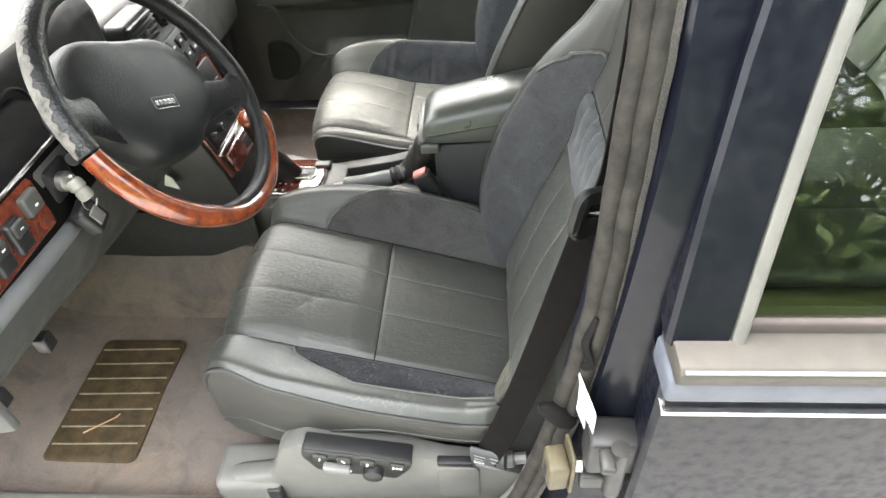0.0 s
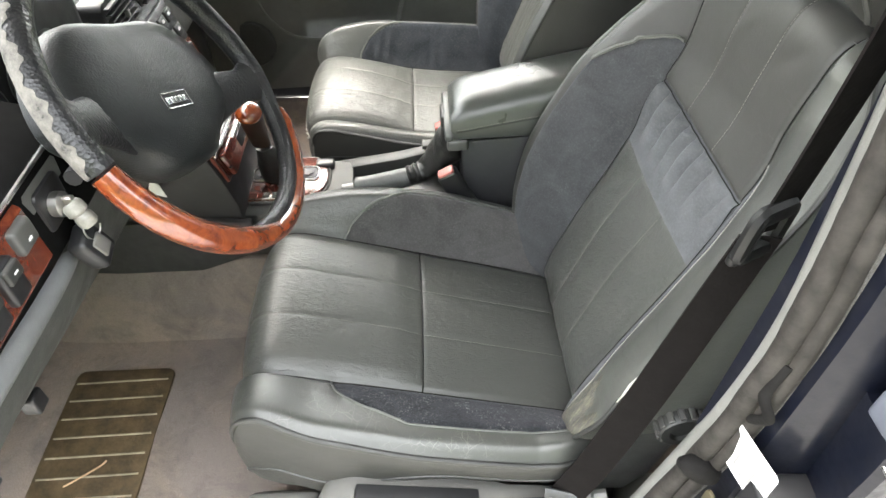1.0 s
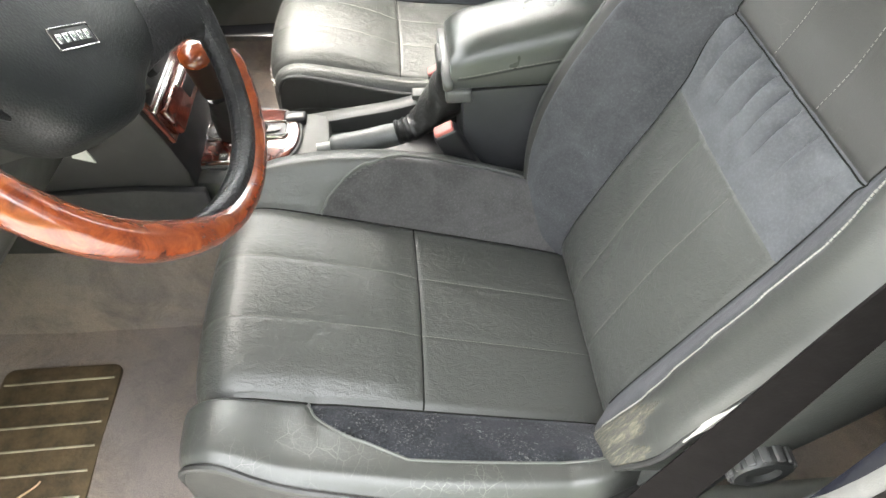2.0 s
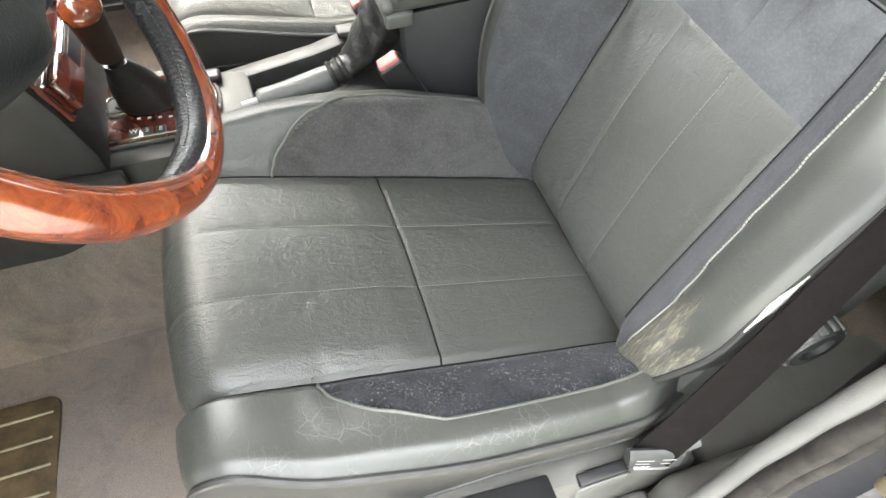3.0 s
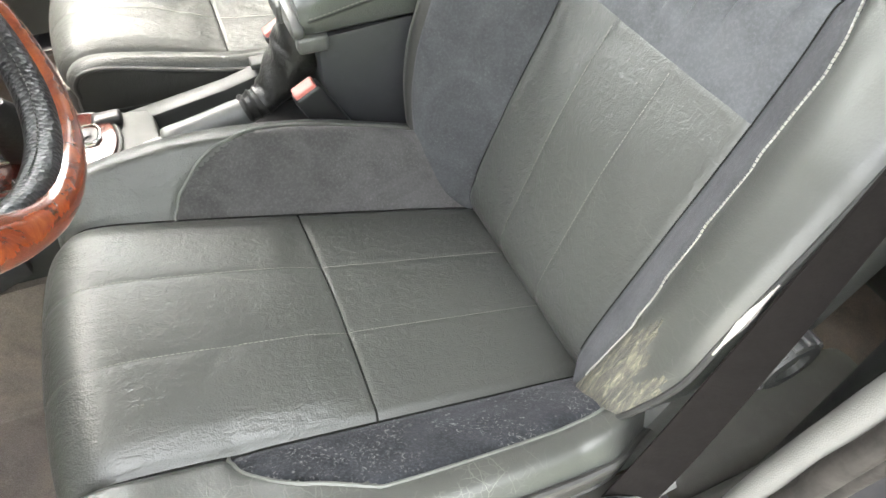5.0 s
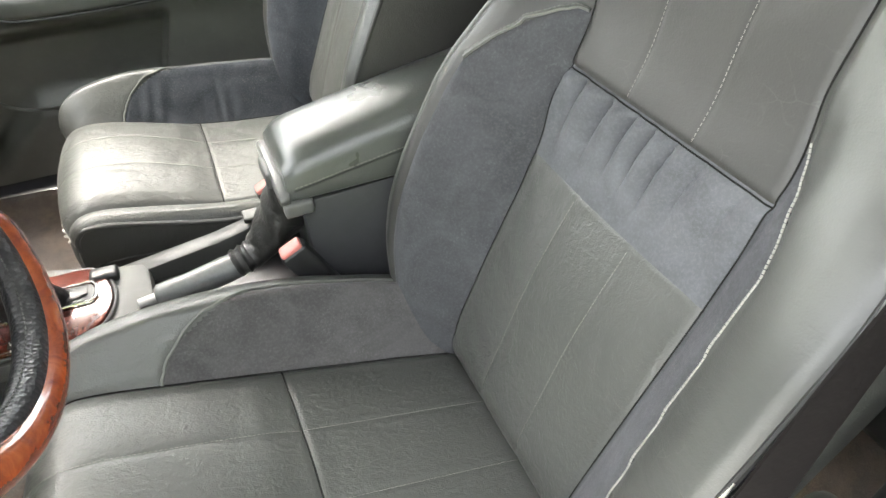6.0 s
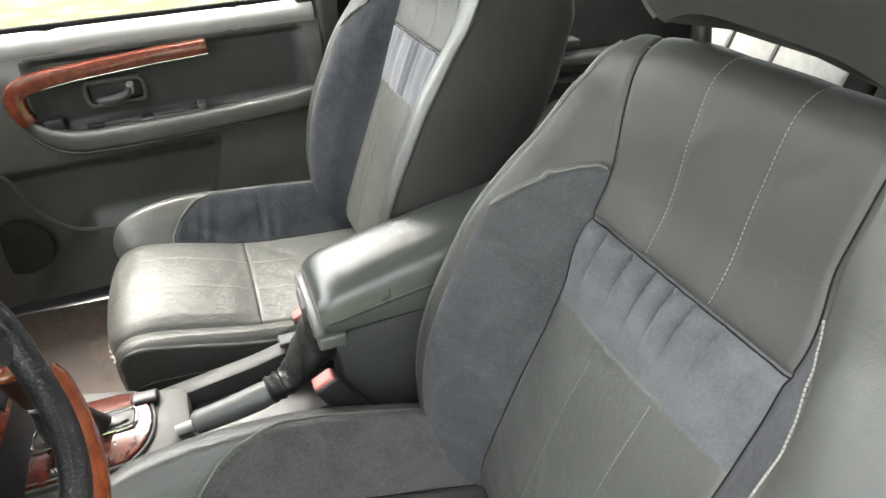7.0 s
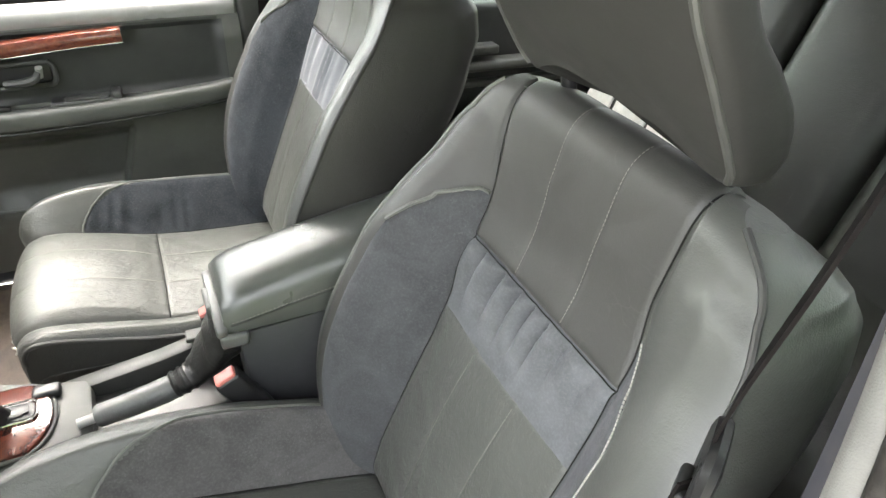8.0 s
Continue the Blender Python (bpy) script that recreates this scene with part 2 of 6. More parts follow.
# ---- building helpers ----
def part(name, data, material, parent=None, label=""):
    """One mesh object. data: (vertices, faces) or a bmesh."""
    me = bpy.data.meshes.new(name)
    if isinstance(data, bmesh.types.BMesh):
        data.to_mesh(me)
        data.free()
    else:
        me.from_pydata([tuple(map(float, v)) for v in data[0]], [], [tuple(map(int, f)) for f in data[1]])
    me.polygons.foreach_set("use_smooth", [True] * len(me.polygons))
    me.materials.append(material)
    me.set_sharp_from_angle(angle=radians(42))
    me.update()
    ob = new(name, me)
    ob.parent = parent
    if label:
        ob["label"] = label
    return ob


def thing(name, label, category, at=(0, 0, 0), group="", kind=""):
    """An Empty at the world's origin plus at, that parents parts given in world metres."""
    ob = new(name)
    ob.empty_display_size = 0.05
    return tagged(ob, label, category, group, kind)


def ease(a, b, x):
    k = np.clip((np.asarray(x, float) - a) / (b - a), 0, 1)
    return k * k * (3 - 2 * k)


def spline(xs, ys):
    """A smooth curve through points, by monotone slopes."""
    xs, ys = np.asarray(xs, float), np.asarray(ys, float)
    d = np.diff(ys) / np.diff(xs)
    m = np.r_[d[0], np.where(d[1:] * d[:-1] > 0, 2 * d[1:] * d[:-1] / (d[1:] + d[:-1] + 1e-12), 0), d[-1]]

    def at(x):
        x = np.clip(np.asarray(x, float), xs[0], xs[-1])
        k = np.clip(np.searchsorted(xs, x) - 1, 0, len(xs) - 2)
        h = xs[k + 1] - xs[k]
        t = (x - xs[k]) / h
        return ys[k] * (1 + 2 * t) * (1 - t) ** 2 + m[k] * h * t * (1 - t) ** 2 + ys[k + 1] * t * t * (3 - 2 * t) + m[k + 1] * h * t * t * (t - 1)

    return at


def curve3(points, n=60, closed=False):
    """A smooth line through points (Catmull-Rom), evenly spaced."""
    p = np.asarray(points, float)
    q = np.vstack([p[-1], p, p[0], p[1]]) if closed else np.vstack([2 * p[0] - p[1], p, 2 * p[-1] - p[-2]])
    out = []
    for k in range(1, len(q) - 2):
        t = np.linspace(0, 1, 14, endpoint=False)[:, None]
        a, b, c, d = q[k - 1 : k + 3]
        out.append(0.5 * (2 * b + (c - a) * t + (2 * a - 5 * b + 4 * c - d) * t**2 + (3 * b - a - 3 * c + d) * t**3))
    line = np.vstack(out + [q[-2][None]])
    s = np.r_[0, np.cumsum(np.linalg.norm(np.diff(line, axis=0), axis=1))]
    k = np.linspace(0, s[-1], n, endpoint=not closed)
    return np.stack([np.interp(k, s, line[:, i]) for i in range(3)], 1)


def tube(points, r, sides=8, closed=False, flat=1.0, up=(0, 0, 1)):
    """A round (or flattened) bar along points. r: one radius or one a point."""
    p = np.asarray(points, float)
    n = len(p)
    r = np.broadcast_to(np.asarray(r, float), (n,))
    d = np.roll(p, -1, 0) - np.roll(p, 1, 0) if closed else np.gradient(p, axis=0)
    d /= np.linalg.norm(d, axis=1)[:, None] + 1e-12
    u = np.asarray(up, float)
    verts, faces = [], []
    for k in range(n):
        u = u - d[k] * (u @ d[k])
        if np.linalg.norm(u) < 1e-3:
            u = np.cross(d[k], (0.3, 0.9, 0.2))
        u /= np.linalg.norm(u)
        w = np.cross(d[k], u)
        for a in np.arange(sides) * 2 * np.pi / sides:
            verts.append(p[k] + r[k] * (np.cos(a) * flat * u + np.sin(a) * w))
    for k in range(n if closed else n - 1):
        for a in range(sides):
            b, k2 = (a + 1) % sides, (k + 1) % n
            faces.append((k * sides + a, k * sides + b, k2 * sides + b, k2 * sides + a))
    if not closed:
        faces += [tuple(range(sides))[::-1], tuple((n - 1) * sides + a for a in range(sides))]
    return verts, faces


def join(*pieces):
    verts, faces = [], []
    for v, f in pieces:
        faces += [tuple(i + len(verts) for i in face) for face in f]
        verts += [tuple(x) for x in v]
    return verts, faces


def moved(data, m):
    return [tuple(m @ Vector(v)) for v in data[0]], data[1]


def box(x0, x1, y0, y1, z0, z1, bevel=0.006, seg=3, m=None):
    """A box with rounded edges."""
    bm = bmesh.new()
    bmesh.ops.create_cube(bm, size=1)
    bmesh.ops.scale(bm, vec=(x1 - x0, y1 - y0, z1 - z0), verts=bm.verts)
    bmesh.ops.translate(bm, vec=((x0 + x1) / 2, (y0 + y1) / 2, (z0 + z1) / 2), verts=bm.verts)
    if bevel:
        bmesh.ops.bevel(bm, geom=bm.edges[:], offset=bevel, segments=seg, profile=0.5, affect="EDGES")
    if m is not None:
        bmesh.ops.transform(bm, matrix=m, verts=bm.verts)
    bm.verts.ensure_lookup_table()
    out = [tuple(v.co) for v in bm.verts], [tuple(v.index for v in f.verts) for f in bm.faces]
    bm.free()
    return out


def slab(outline, axis, a, b, bevel=0.004, m=None):
    """A plate: a 2D outline in the two other axes, thick from a to b along axis, with rounded rims."""
    bm = bmesh.new()

    def lift(p, h):
        q = list(p)
        q.insert(axis, h)
        return q

    low = [bm.verts.new(lift(p, a)) for p in outline]
    high = [bm.verts.new(lift(p, b)) for p in outline]
    bm.faces.new(low[::-1])
    bm.faces.new(high)
    for k in range(len(low)):
        j = (k + 1) % len(low)
        bm.faces.new((low[k], low[j], high[j], high[k]))
    bmesh.ops.recalc_face_normals(bm, faces=bm.faces)
    if bevel:
        rim = [e for e in bm.edges if len(e.link_faces) == 2 and e.calc_face_angle(0) > 0.6]
        bmesh.ops.bevel(bm, geom=rim, offset=bevel, segments=2, profile=0.5, affect="EDGES", clamp_overlap=True)
    if m is not None:
        bmesh.ops.transform(bm, matrix=m, verts=bm.verts)
    bmesh.ops.triangulate(bm, faces=[f for f in bm.faces if len(f.verts) > 4])
    bm.verts.index_update()
    out = [tuple(v.co) for v in bm.verts], [tuple(v.index for v in f.verts) for f in bm.faces]
    bm.free()
    return out


def rounded(x0, x1, y0, y1, r, n=5):
    """A rectangle's outline with round corners."""
    out = []
    for cx, cy, a0 in ((x1 - r, y1 - r, 0), (x0 + r, y1 - r, 90), (x0 + r, y0 + r, 180), (x1 - r, y0 + r, 270)):
        for k in range(n + 1):
            a = radians(a0 + 90 * k / n)
            out.append((cx + r * math.cos(a), cy + r * math.sin(a)))
    return out


def sheet(P, closed=False, flip=False):
    """Faces over a grid of places."""
    n, m = P.shape[:2]
    verts = P.reshape(-1, 3)
    faces = []
    for i in range(n - 1):
        for j in range(m if closed else m - 1):
            q = (i * m + j, i * m + (j + 1) % m, (i + 1) * m + (j + 1) % m, (i + 1) * m + j)
            faces.append(q[::-1] if flip else q)
    return verts, faces


def loft(rings, caps=True):
    """A skin over rings of equal length, closed round, capped at both ends."""
    P = np.asarray(rings, float)
    v, f = sheet(P, closed=True)
    n, m = P.shape[:2]
    if caps:
        f = f + [tuple(range(m))[::-1], tuple((n - 1) * m + k for k in range(m))]
    return v, f


def lathe(profile, m, sides=24):
    """A turned piece: (radius, height) pairs round z, posed by m."""
    rings = [[(r * math.cos(a), r * math.sin(a), h) for a in np.arange(sides) * 2 * np.pi / sides] for r, h in profile]
    return moved(loft(rings), m)


def cut_panels(P, kinds):
    """Splits a grid's faces by kind; gives {kind: (vertices, faces)}."""
    n, m = P.shape[:2]
    out = {}
    flat = P.reshape(-1, 3)
    for kind in np.unique(kinds):
        i, j = np.nonzero(kinds == kind)
        quads = np.stack([i * m + j, i * m + j + 1, (i + 1) * m + j + 1, (i + 1) * m + j], 1)
        used, back = np.unique(quads, return_inverse=True)
        out[int(kind)] = flat[used], back.reshape(-1, 4)
    return out


def stitches(line, step=0.006, long=0.004, r=0.0006):
    """Thread stitches along a line, as short bars."""
    p = np.asarray(line, float)
    s = np.r_[0, np.cumsum(np.linalg.norm(np.diff(p, axis=0), axis=1))]
    at = lambda k: np.array([np.interp(k, s, p[:, i]) for i in range(3)])  # noqa: E731
    return join(*[tube([at(k), at(k + long)], r, 4) for k in np.arange(0.002, s[-1] - long, step)])


# ---- seats ----
SEAT_Y = 0.897
GAP_Y = 0.697


def groove(d, width, depth):
    return -depth * np.exp(-((d / width) ** 2))


def cushion_grid(worn):
    """The cushion's skin: s runs from the rear over the front edge and down, l across."""
    if worn:
        side = [(0.245, 0, 0.462), (0.205, 0, 0.496), (0.165, 0, 0.518), (0.06, 0, 0.553), (-0.068, 0, 0.594), (-0.2, 0, 0.636), (-0.27, 0, 0.656), (-0.304, 0, 0.655), (-0.326, 0, 0.632), (-0.333, 0, 0.598), (-0.328, 0, 0.56)]
    else:
        # set flatter, with a short front face
        side = [(0.235, 0, 0.574), (0.185, 0, 0.576), (0.06, 0, 0.582), (-0.068, 0, 0.594), (-0.19, 0, 0.622), (-0.25, 0, 0.634), (-0.284, 0, 0.632), (-0.305, 0, 0.618), (-0.313, 0, 0.600), (-0.312, 0, 0.575)]
    prof = curve3(side, 230)
    ls = np.linspace(-0.272, 0.272, 171)
    X0, L = np.meshgrid(prof[:, 0], ls, indexing="ij")
    Z0 = np.repeat(prof[:, 2][:, None], len(ls), 1)
    return prof, X0, Z0, L


def seat(dy, name, label, worn, dxb=0.0, dzb=0.0):
    """A front seat; dxb and dzb set its backrest forward and up."""
    root = thing(name, label, "car seat", group="front seats")
    yc = SEAT_Y + dy

    # cushion
    prof, X0, Z0, L = cushion_grid(worn)
    a = np.abs(L)
    tang = np.gradient(prof[:, [0, 2]], axis=0)
    tang /= np.linalg.norm(tang, axis=1)[:, None]
    nx, nz = tang[:, 1][:, None], -tang[:, 0][:, None]
    # x position used for plan shapes, unrolled over the front edge
    run = np.r_[0, np.cumsum(np.linalg.norm(np.diff(prof[:, [0, 2]], axis=0), axis=1))]
    U = 0.235 - 0.953 * np.repeat(run[:, None], L.shape[1], 1)
    U += -0.068 - U[np.argmin(np.abs(prof[:, 0] + (0.068 if worn else 0.074))), 0]
    # snap the grid to the seams
    split = -0.068
    i_split = np.argmin(np.abs(U[:, 0] - split))
    U_row = U[:, 0].copy()
    amp = spline([-0.5, -0.36, -0.29, -0.14, 0.0, 0.24], [0.0, 0.012, 0.036, 0.074, 0.086, 0.08])(U)
    rise = spline([0, 0.13, 0.15, 0.19, 0.215, 0.245, 0.272], [0, 0, 0.05, 0.68, 1.0, 0.9, 0.35])(a)
    amp_out = spline([-0.5, -0.36, -0.29, -0.14, -0.02, 0.06, 0.13, 0.24], [0.0, 0.005, 0.018, 0.036, 0.044, 0.054, 0.075, 0.08])(U)
    rise_out = spline([0, 0.13, 0.15, 0.19, 0.222, 0.25, 0.272], [0, 0, 0.06, 0.5, 0.82, 1.0, 0.66])(a)
    if not worn:
        amp_out = amp_out * 0.42
        rise_out = spline([0, 0.13, 0.15, 0.19, 0.23, 0.25, 0.272], [0, 0, 0.1, 0.75, 0.95, 0.7, 0.0])(a)
    amp, rise = np.where(L < 0, amp_out, amp), np.where(L < 0, rise_out, rise)
    crown = 0.010 * (1 - (np.clip(a, 0, 0.15) / 0.15) ** 2)
    if not worn:
        # the front panel is plumper
        crown = crown + 0.010 * (1 - (np.clip(a, 0, 0.15) / 0.15) ** 2) * np.exp(-(((U + 0.19) / 0.09) ** 2))
    H = amp * rise + crown
    H += groove(a - 0.15, 0.0055, 0.006) + (groove(U - U[i_split], 0.003, 0.0020) + 0.0065 * ease(U[i_split, 0] + 0.002, U[i_split, 0] - 0.05, U)) * (a < 0.15) * ease(0.152, 0.12, a)
    H += groove(a - 0.047, 0.0030, 0.0011 if worn else 0.0006) * (a < 0.15)
    H += 0.0009 * np.abs(np.sin(np.pi * (L + 0.15) / 0.1)) * (a < 0.15) * ease(-0.33, -0.25, U)
    # velour patches on the bolsters
    front = -0.2 + 0.10 * np.clip((a - 0.15) / 0.072, 0, 1) ** 2.4
    edge = np.maximum(a - 0.224, front - U)
    H += groove(edge, 0.004, 0.003) * (a > 0.152) * (L > 0 if not worn else True)
    rng = np.random.default_rng(7 if worn else 8)
    for _ in range(26):
        cx, cl, w, t = rng.uniform(-0.3, 0.2), rng.uniform(-0.25, 0.25), rng.uniform(0.02, 0.06), rng.uniform(0, np.pi)
        d = (U - cx) * np.cos(t) + (L - cl) * np.sin(t)
        e = -(U - cx) * np.sin(t) + (L - cl) * np.cos(t)
        H += rng.uniform(-0.0022, 0.0018) * np.exp(-((d / (w * 0.3)) ** 2) - (e / w) ** 2)
    if not worn:
        # puckers in the slack velour
        H += 0.0034 * np.sin(U * 165 + 2.2 * np.sin(U * 47 + 1) + 18 * L) * (0.3 + 0.7 * np.abs(np.sin(U * 23 + 1))) * ((edge < -0.004) & (a > 0.155)) * (L > 0) * ease(0.215, 0.165, a) * ease(0.10, -0.02, U)
    k = spline([-0.5, -0.36, -0.31, -0.2, -0.06, 0.1, 0.16, 0.24], [0.36, 0.44, 0.55, 0.85, 1.0, 1.0, 0.83, 0.6])(U)
    if worn:
        k = np.where(L < 0, spline([-0.5, -0.36, -0.31, -0.2, -0.06, 0.1, 0.16, 0.24], [0.50, 0.58, 0.68, 0.9, 1.0, 1.0, 0.83, 0.6])(U), k)
    else:
        k = np.where(L < 0, spline([-0.5, -0.36, -0.3, -0.1, 0.24], [0.22, 0.28, 0.34, 0.42, 0.42])(U), k)
    lat = np.sign(L) * (np.minimum(a, 0.15) + np.maximum(a - 0.15, 0) * k)
    if not worn:
        H = H + 0.012 * (L > 0) * rise * ease(-0.33, -0.18, U)
    if worn:
        H = H + 0.017 * (L < 0) * ease(0.145, 0.165, a) * ease(-0.22, -0.32, U)
    P = np.stack([X0 + nx * H, yc + lat, Z0 + nz * H], -1)
    # the front edge is rounded in plan
    P[..., 0] += np.where(L < 0, 0.25, 0.55) * np.maximum(a - 0.1, 0) ** 1.5 * ease(-0.25, -0.34, U)
    am, um, em = [(q[1:, 1:] + q[:-1, :-1]) / 2 for q in (a, U, edge)]
    kinds = np.where(am < 0.15, np.where(um > U[i_split, 0], 0, 1), np.where(em < 0, 3, 2))
    lm = (L[1:, 1:] + L[:-1, :-1]) / 2
    kinds = np.where((kinds >= 2) & (lm > 0), kinds + 2, kinds)
    if not worn:
        kinds = np.where(kinds == 3, 2, kinds)
    hide = GREY if worn else GREY_FRESH
    names = {0: ("seat_panel", hide), 1: ("front_panel", hide), 2: ("bolster", GREY_WORN if worn else hide), 3: ("bolster_inset", VELOUR_WORN if worn else BLUE_VELOUR), 4: ("bolster", GREY), 5: ("bolster_inset", GREY_VELOUR if worn else BLUE_VELOUR)}
    cush = part("cushion", box(-0.30, 0.21, yc - 0.20, yc + 0.20, 0.44, 0.50, 0.02), TRIM_DARK, root, "dark padded cushion base")
    for kind, data in cut_panels(P, kinds).items():
        nm, mt = names[kind]
        part(nm, data, mt, cush, "blue-grey velour inset" if "inset" in nm else "")
    j = lambda l: int(np.argmin(np.abs(L[0] - l)))  # noqa: E731
    lift = lambda q: q + np.array([0, 0, 0.0008])  # noqa: E731
    i0 = int(np.argmin(np.abs(U_row - 0.19)))
    i1 = int(np.argmin(np.abs(U_row + 0.33)))
    for l in (-0.047, 0.047):
        part("stitching", stitches(lift(P[i0:i1, j(l)]), 0.005, 0.0032, 0.00042), THREAD, cush, "pale seam stitches")
    for side in (-1, 1):
        crest = [P[i, j(side * 0.2275)] for i in range(i0, len(U_row)) if U_row[i] > -0.1]
        bend = [P[int(np.argmin(np.abs(U_row - (-0.2 + 0.10 * q**2.4)))), j(side * (0.15 + 0.077 * q))] for q in np.linspace(1, 0, 14)]
        line = curve3(np.array(crest[::5] + bend[1:]) + [0, 0, 0.001], 120)
        if worn or side > 0:
            part("stitching", join(stitches(line, 0.005, 0.0034, 0.0005), tube(line + [0, 0, -0.001], 0.0021, 6)), PIPING, cush, "pale seam stitches")
        rim = P[:, 0 if side < 0 else -1]
        part("piping", tube(curve3(rim[4::6], 110) + [0, side * 0.002, 0.001], 0.0042, 8), PIPING_DARK, cush, "dark seam piping")
    # dark tubes paint the shadow lines of the sunk seams between the panels
    i2 = int(np.argmin(np.abs(U_row + 0.37)))
    part("seam", tube(np.array([P[i_split, k] for k in range(j(-0.149), j(0.149))]) + [0, 0, 0.0005], 0.0012, 5), SEAM_SHADOW, cush, "dark sunk seam")
    for l in (-0.15, 0.15):
        part("seam", tube(P[i0:i2, j(l)] + [0, 0, 0.0004], 0.0014, 5), SEAM_SHADOW, cush, "dark sunk seam")
    if not worn:
        i3 = int(np.argmin(np.abs(U_row + 0.335)))
        line = curve3(np.array([P[i3, k] for k in range(j(-0.145), j(0.06), 3)]), 90)
        line += np.array([[-0.002 + 0.003 * math.sin(k * 0.9), 0, 0.003 * math.sin(k * 0.75)] for k in range(90)])
        part("gathered_seam", tube(line, 0.0013 + 0.0012 * np.abs(np.sin(np.arange(90) * 0.5)), 7), HIDE_RAW, cush, "pale gathered seam")
    # skirt below the piping
    rim = np.vstack([P[:, 0], P[-1, 1:-1], P[::-1, -1]])
    mid = np.array([-0.02, yc, 0])
    rows = []
    for q, drop in ((1.0, 0.0), (1.010, 0.008), (1.014, 0.022), (1.006, 0.044), (0.985, 0.060), (0.95, 0.070)):
        ring = rim.copy()
        ring[:, :2] = mid[:2] + (rim[:, :2] - mid[:2]) * q
        if worn:
            # the hem hangs level round the front
            reach = np.maximum((rim[:, 2] - 0.462) / 0.07, 0.4)
            ring[:, 2] -= drop * (1.0 + (reach - 1.0) * ease(-0.02, -0.22, rim[:, 0]))
        else:
            ring[:, 2] -= drop * (1.0 + 0.7 * ease(-0.08, -0.3, rim[:, 0]))
        rows.append(ring)
    part("cushion_skirt", sheet(np.array(rows)), GREY_PLAIN, cush)
    low = rows[3]
    part("piping", tube(curve3(low[6:-6:8], 160) + [0, 0, 0.002], 0.0022, 6), PIPING_DARK, cush, "dark skirt piping")

    # backrest
    bp = curve3([(0.232, 0, 0.488), (0.196, 0, 0.503), (0.174, 0, 0.530), (0.175, 0, 0.575), (0.217, 0, 0.69), (0.273, 0, 0.836), (0.306, 0, 0.943), (0.326, 0, 1.0), (0.340, 0, 1.07), (0.350, 0, 1.114), (0.363, 0, 1.134), (0.383, 0, 1.142), (0.410, 0, 1.132), (0.426, 0, 1.105)], 270)
    bp[:, 0] += dxb
    ls = np.linspace(-0.262, 0.262, 171)
    L = np.repeat(ls[None], len(bp), 0)
    a = np.abs(L)
    Zc = np.repeat(bp[:, 2][:, None], len(ls), 1)
    run = np.r_[0, np.cumsum(np.linalg.norm(np.diff(bp[:, [0, 2]], axis=0), axis=1))]
    R = np.repeat(run[:, None], len(ls), 1)
    height = spline([0.455, 0.55, 0.65, 0.75, 0.86, 0.976, 1.06, 1.1, 1.2], [0.02, 0.045, 0.075, 0.085, 0.078, 0.045, 0.016, 0.004, 0.0])
    over = R > run[np.argmax(bp[:, 2])]
    amp = np.where(over, 0, height(Zc))
    amp = np.where(L < 0, amp * (0.74 if worn else 1.05), amp * 1.18)
    rise = spline([0, 0.12, 0.143, 0.18, 0.222, 0.245, 0.262], [0, 0, 0.05, 0.55, 0.95, 1.0, 0.9])(a)
    lumbar = 0.012 * np.exp(-(((Zc - 0.74) / 0.12) ** 2)) * (1 - np.clip(a / 0.14, 0, 1) ** 2)
    H = amp * rise + lumbar
    tang = np.gradient(bp[:, [0, 2]], axis=0)
    tang /= np.linalg.norm(tang, axis=1)[:, None]
    nx, nz = -tang[:, 1][:, None], tang[:, 0][:, None]
    seam = np.where(Zc < 0.95, 0.143, 0.143 - 0.0 * Zc)
    # the insert leans across: its lower edge is lower inboard
    ins_lo, ins_hi = 0.842 + 0.0 * L, 0.945 + 0.0 * L
    mid_panel = a < 0.143
    H += groove(a - seam, 0.005, 0.004)
    H += (groove(Zc - ins_lo, 0.002, 0.0006) + groove(Zc - ins_hi, 0.003, 0.003)) * mid_panel * ~over
    in_ins = mid_panel & (Zc > ins_lo) & (Zc < ins_hi) & ~over
    H += groove(a - 0.047, 0.003, 0.0012) * mid_panel * ~in_ins
    H += 0.0009 * np.abs(np.sin(np.pi * (L + 0.15) / 0.1)) * mid_panel * ~in_ins * np.maximum(ease(0.842, 0.80, Zc), ease(0.945, 0.98, Zc))
    freq = 88 if worn else 210
    skew = L + 0.10 * (Zc - 0.9)
    tuck = np.sin(skew * freq + 2.0 * np.sin(skew * 43) + 0.8 * np.sin(Zc * 55)) * (0.6 + 0.4 * np.sin(skew * 71 + 1))
    if worn:
        # soft hanging folds, deepest under the upper seam
        tuck = -1 + 2 * np.abs(np.sin(skew * freq + 0.7 * np.sin(skew * 37) + 0.4 * np.sin(Zc * 40))) ** 0.7
        fade = ease(0.85, 0.915, Zc) * ease(0.945, 0.935, Zc) * (0.35 + 0.65 * ease(-0.13, 0.02, L))
    else:
        fade = 1.0
    H += (0.0095 if worn else 0.0034) * tuck * in_ins * fade
    top_vel = 1.0 - 0.9 * np.clip((L - 0.143) / 0.085, 0, 1) ** 2.0 * 0.1
    inner = np.maximum(np.maximum(L - (0.232 - 0.02 * ease(0.9, 1.0, Zc)), Zc - top_vel), 0.143 - L)
    w_out = (0.050 - 0.014 * ease(0.55, 0.9, Zc)) * ease(1.005, 0.90, Zc)
    outer = np.maximum(np.maximum(-L - 0.143 - w_out, 0.143 + L), Zc - 1.02)
    H += groove(inner, 0.004, 0.003) * (L > 0.146) + groove(outer, 0.004, 0.003) * (L < -0.146) * (Zc < 1.02)
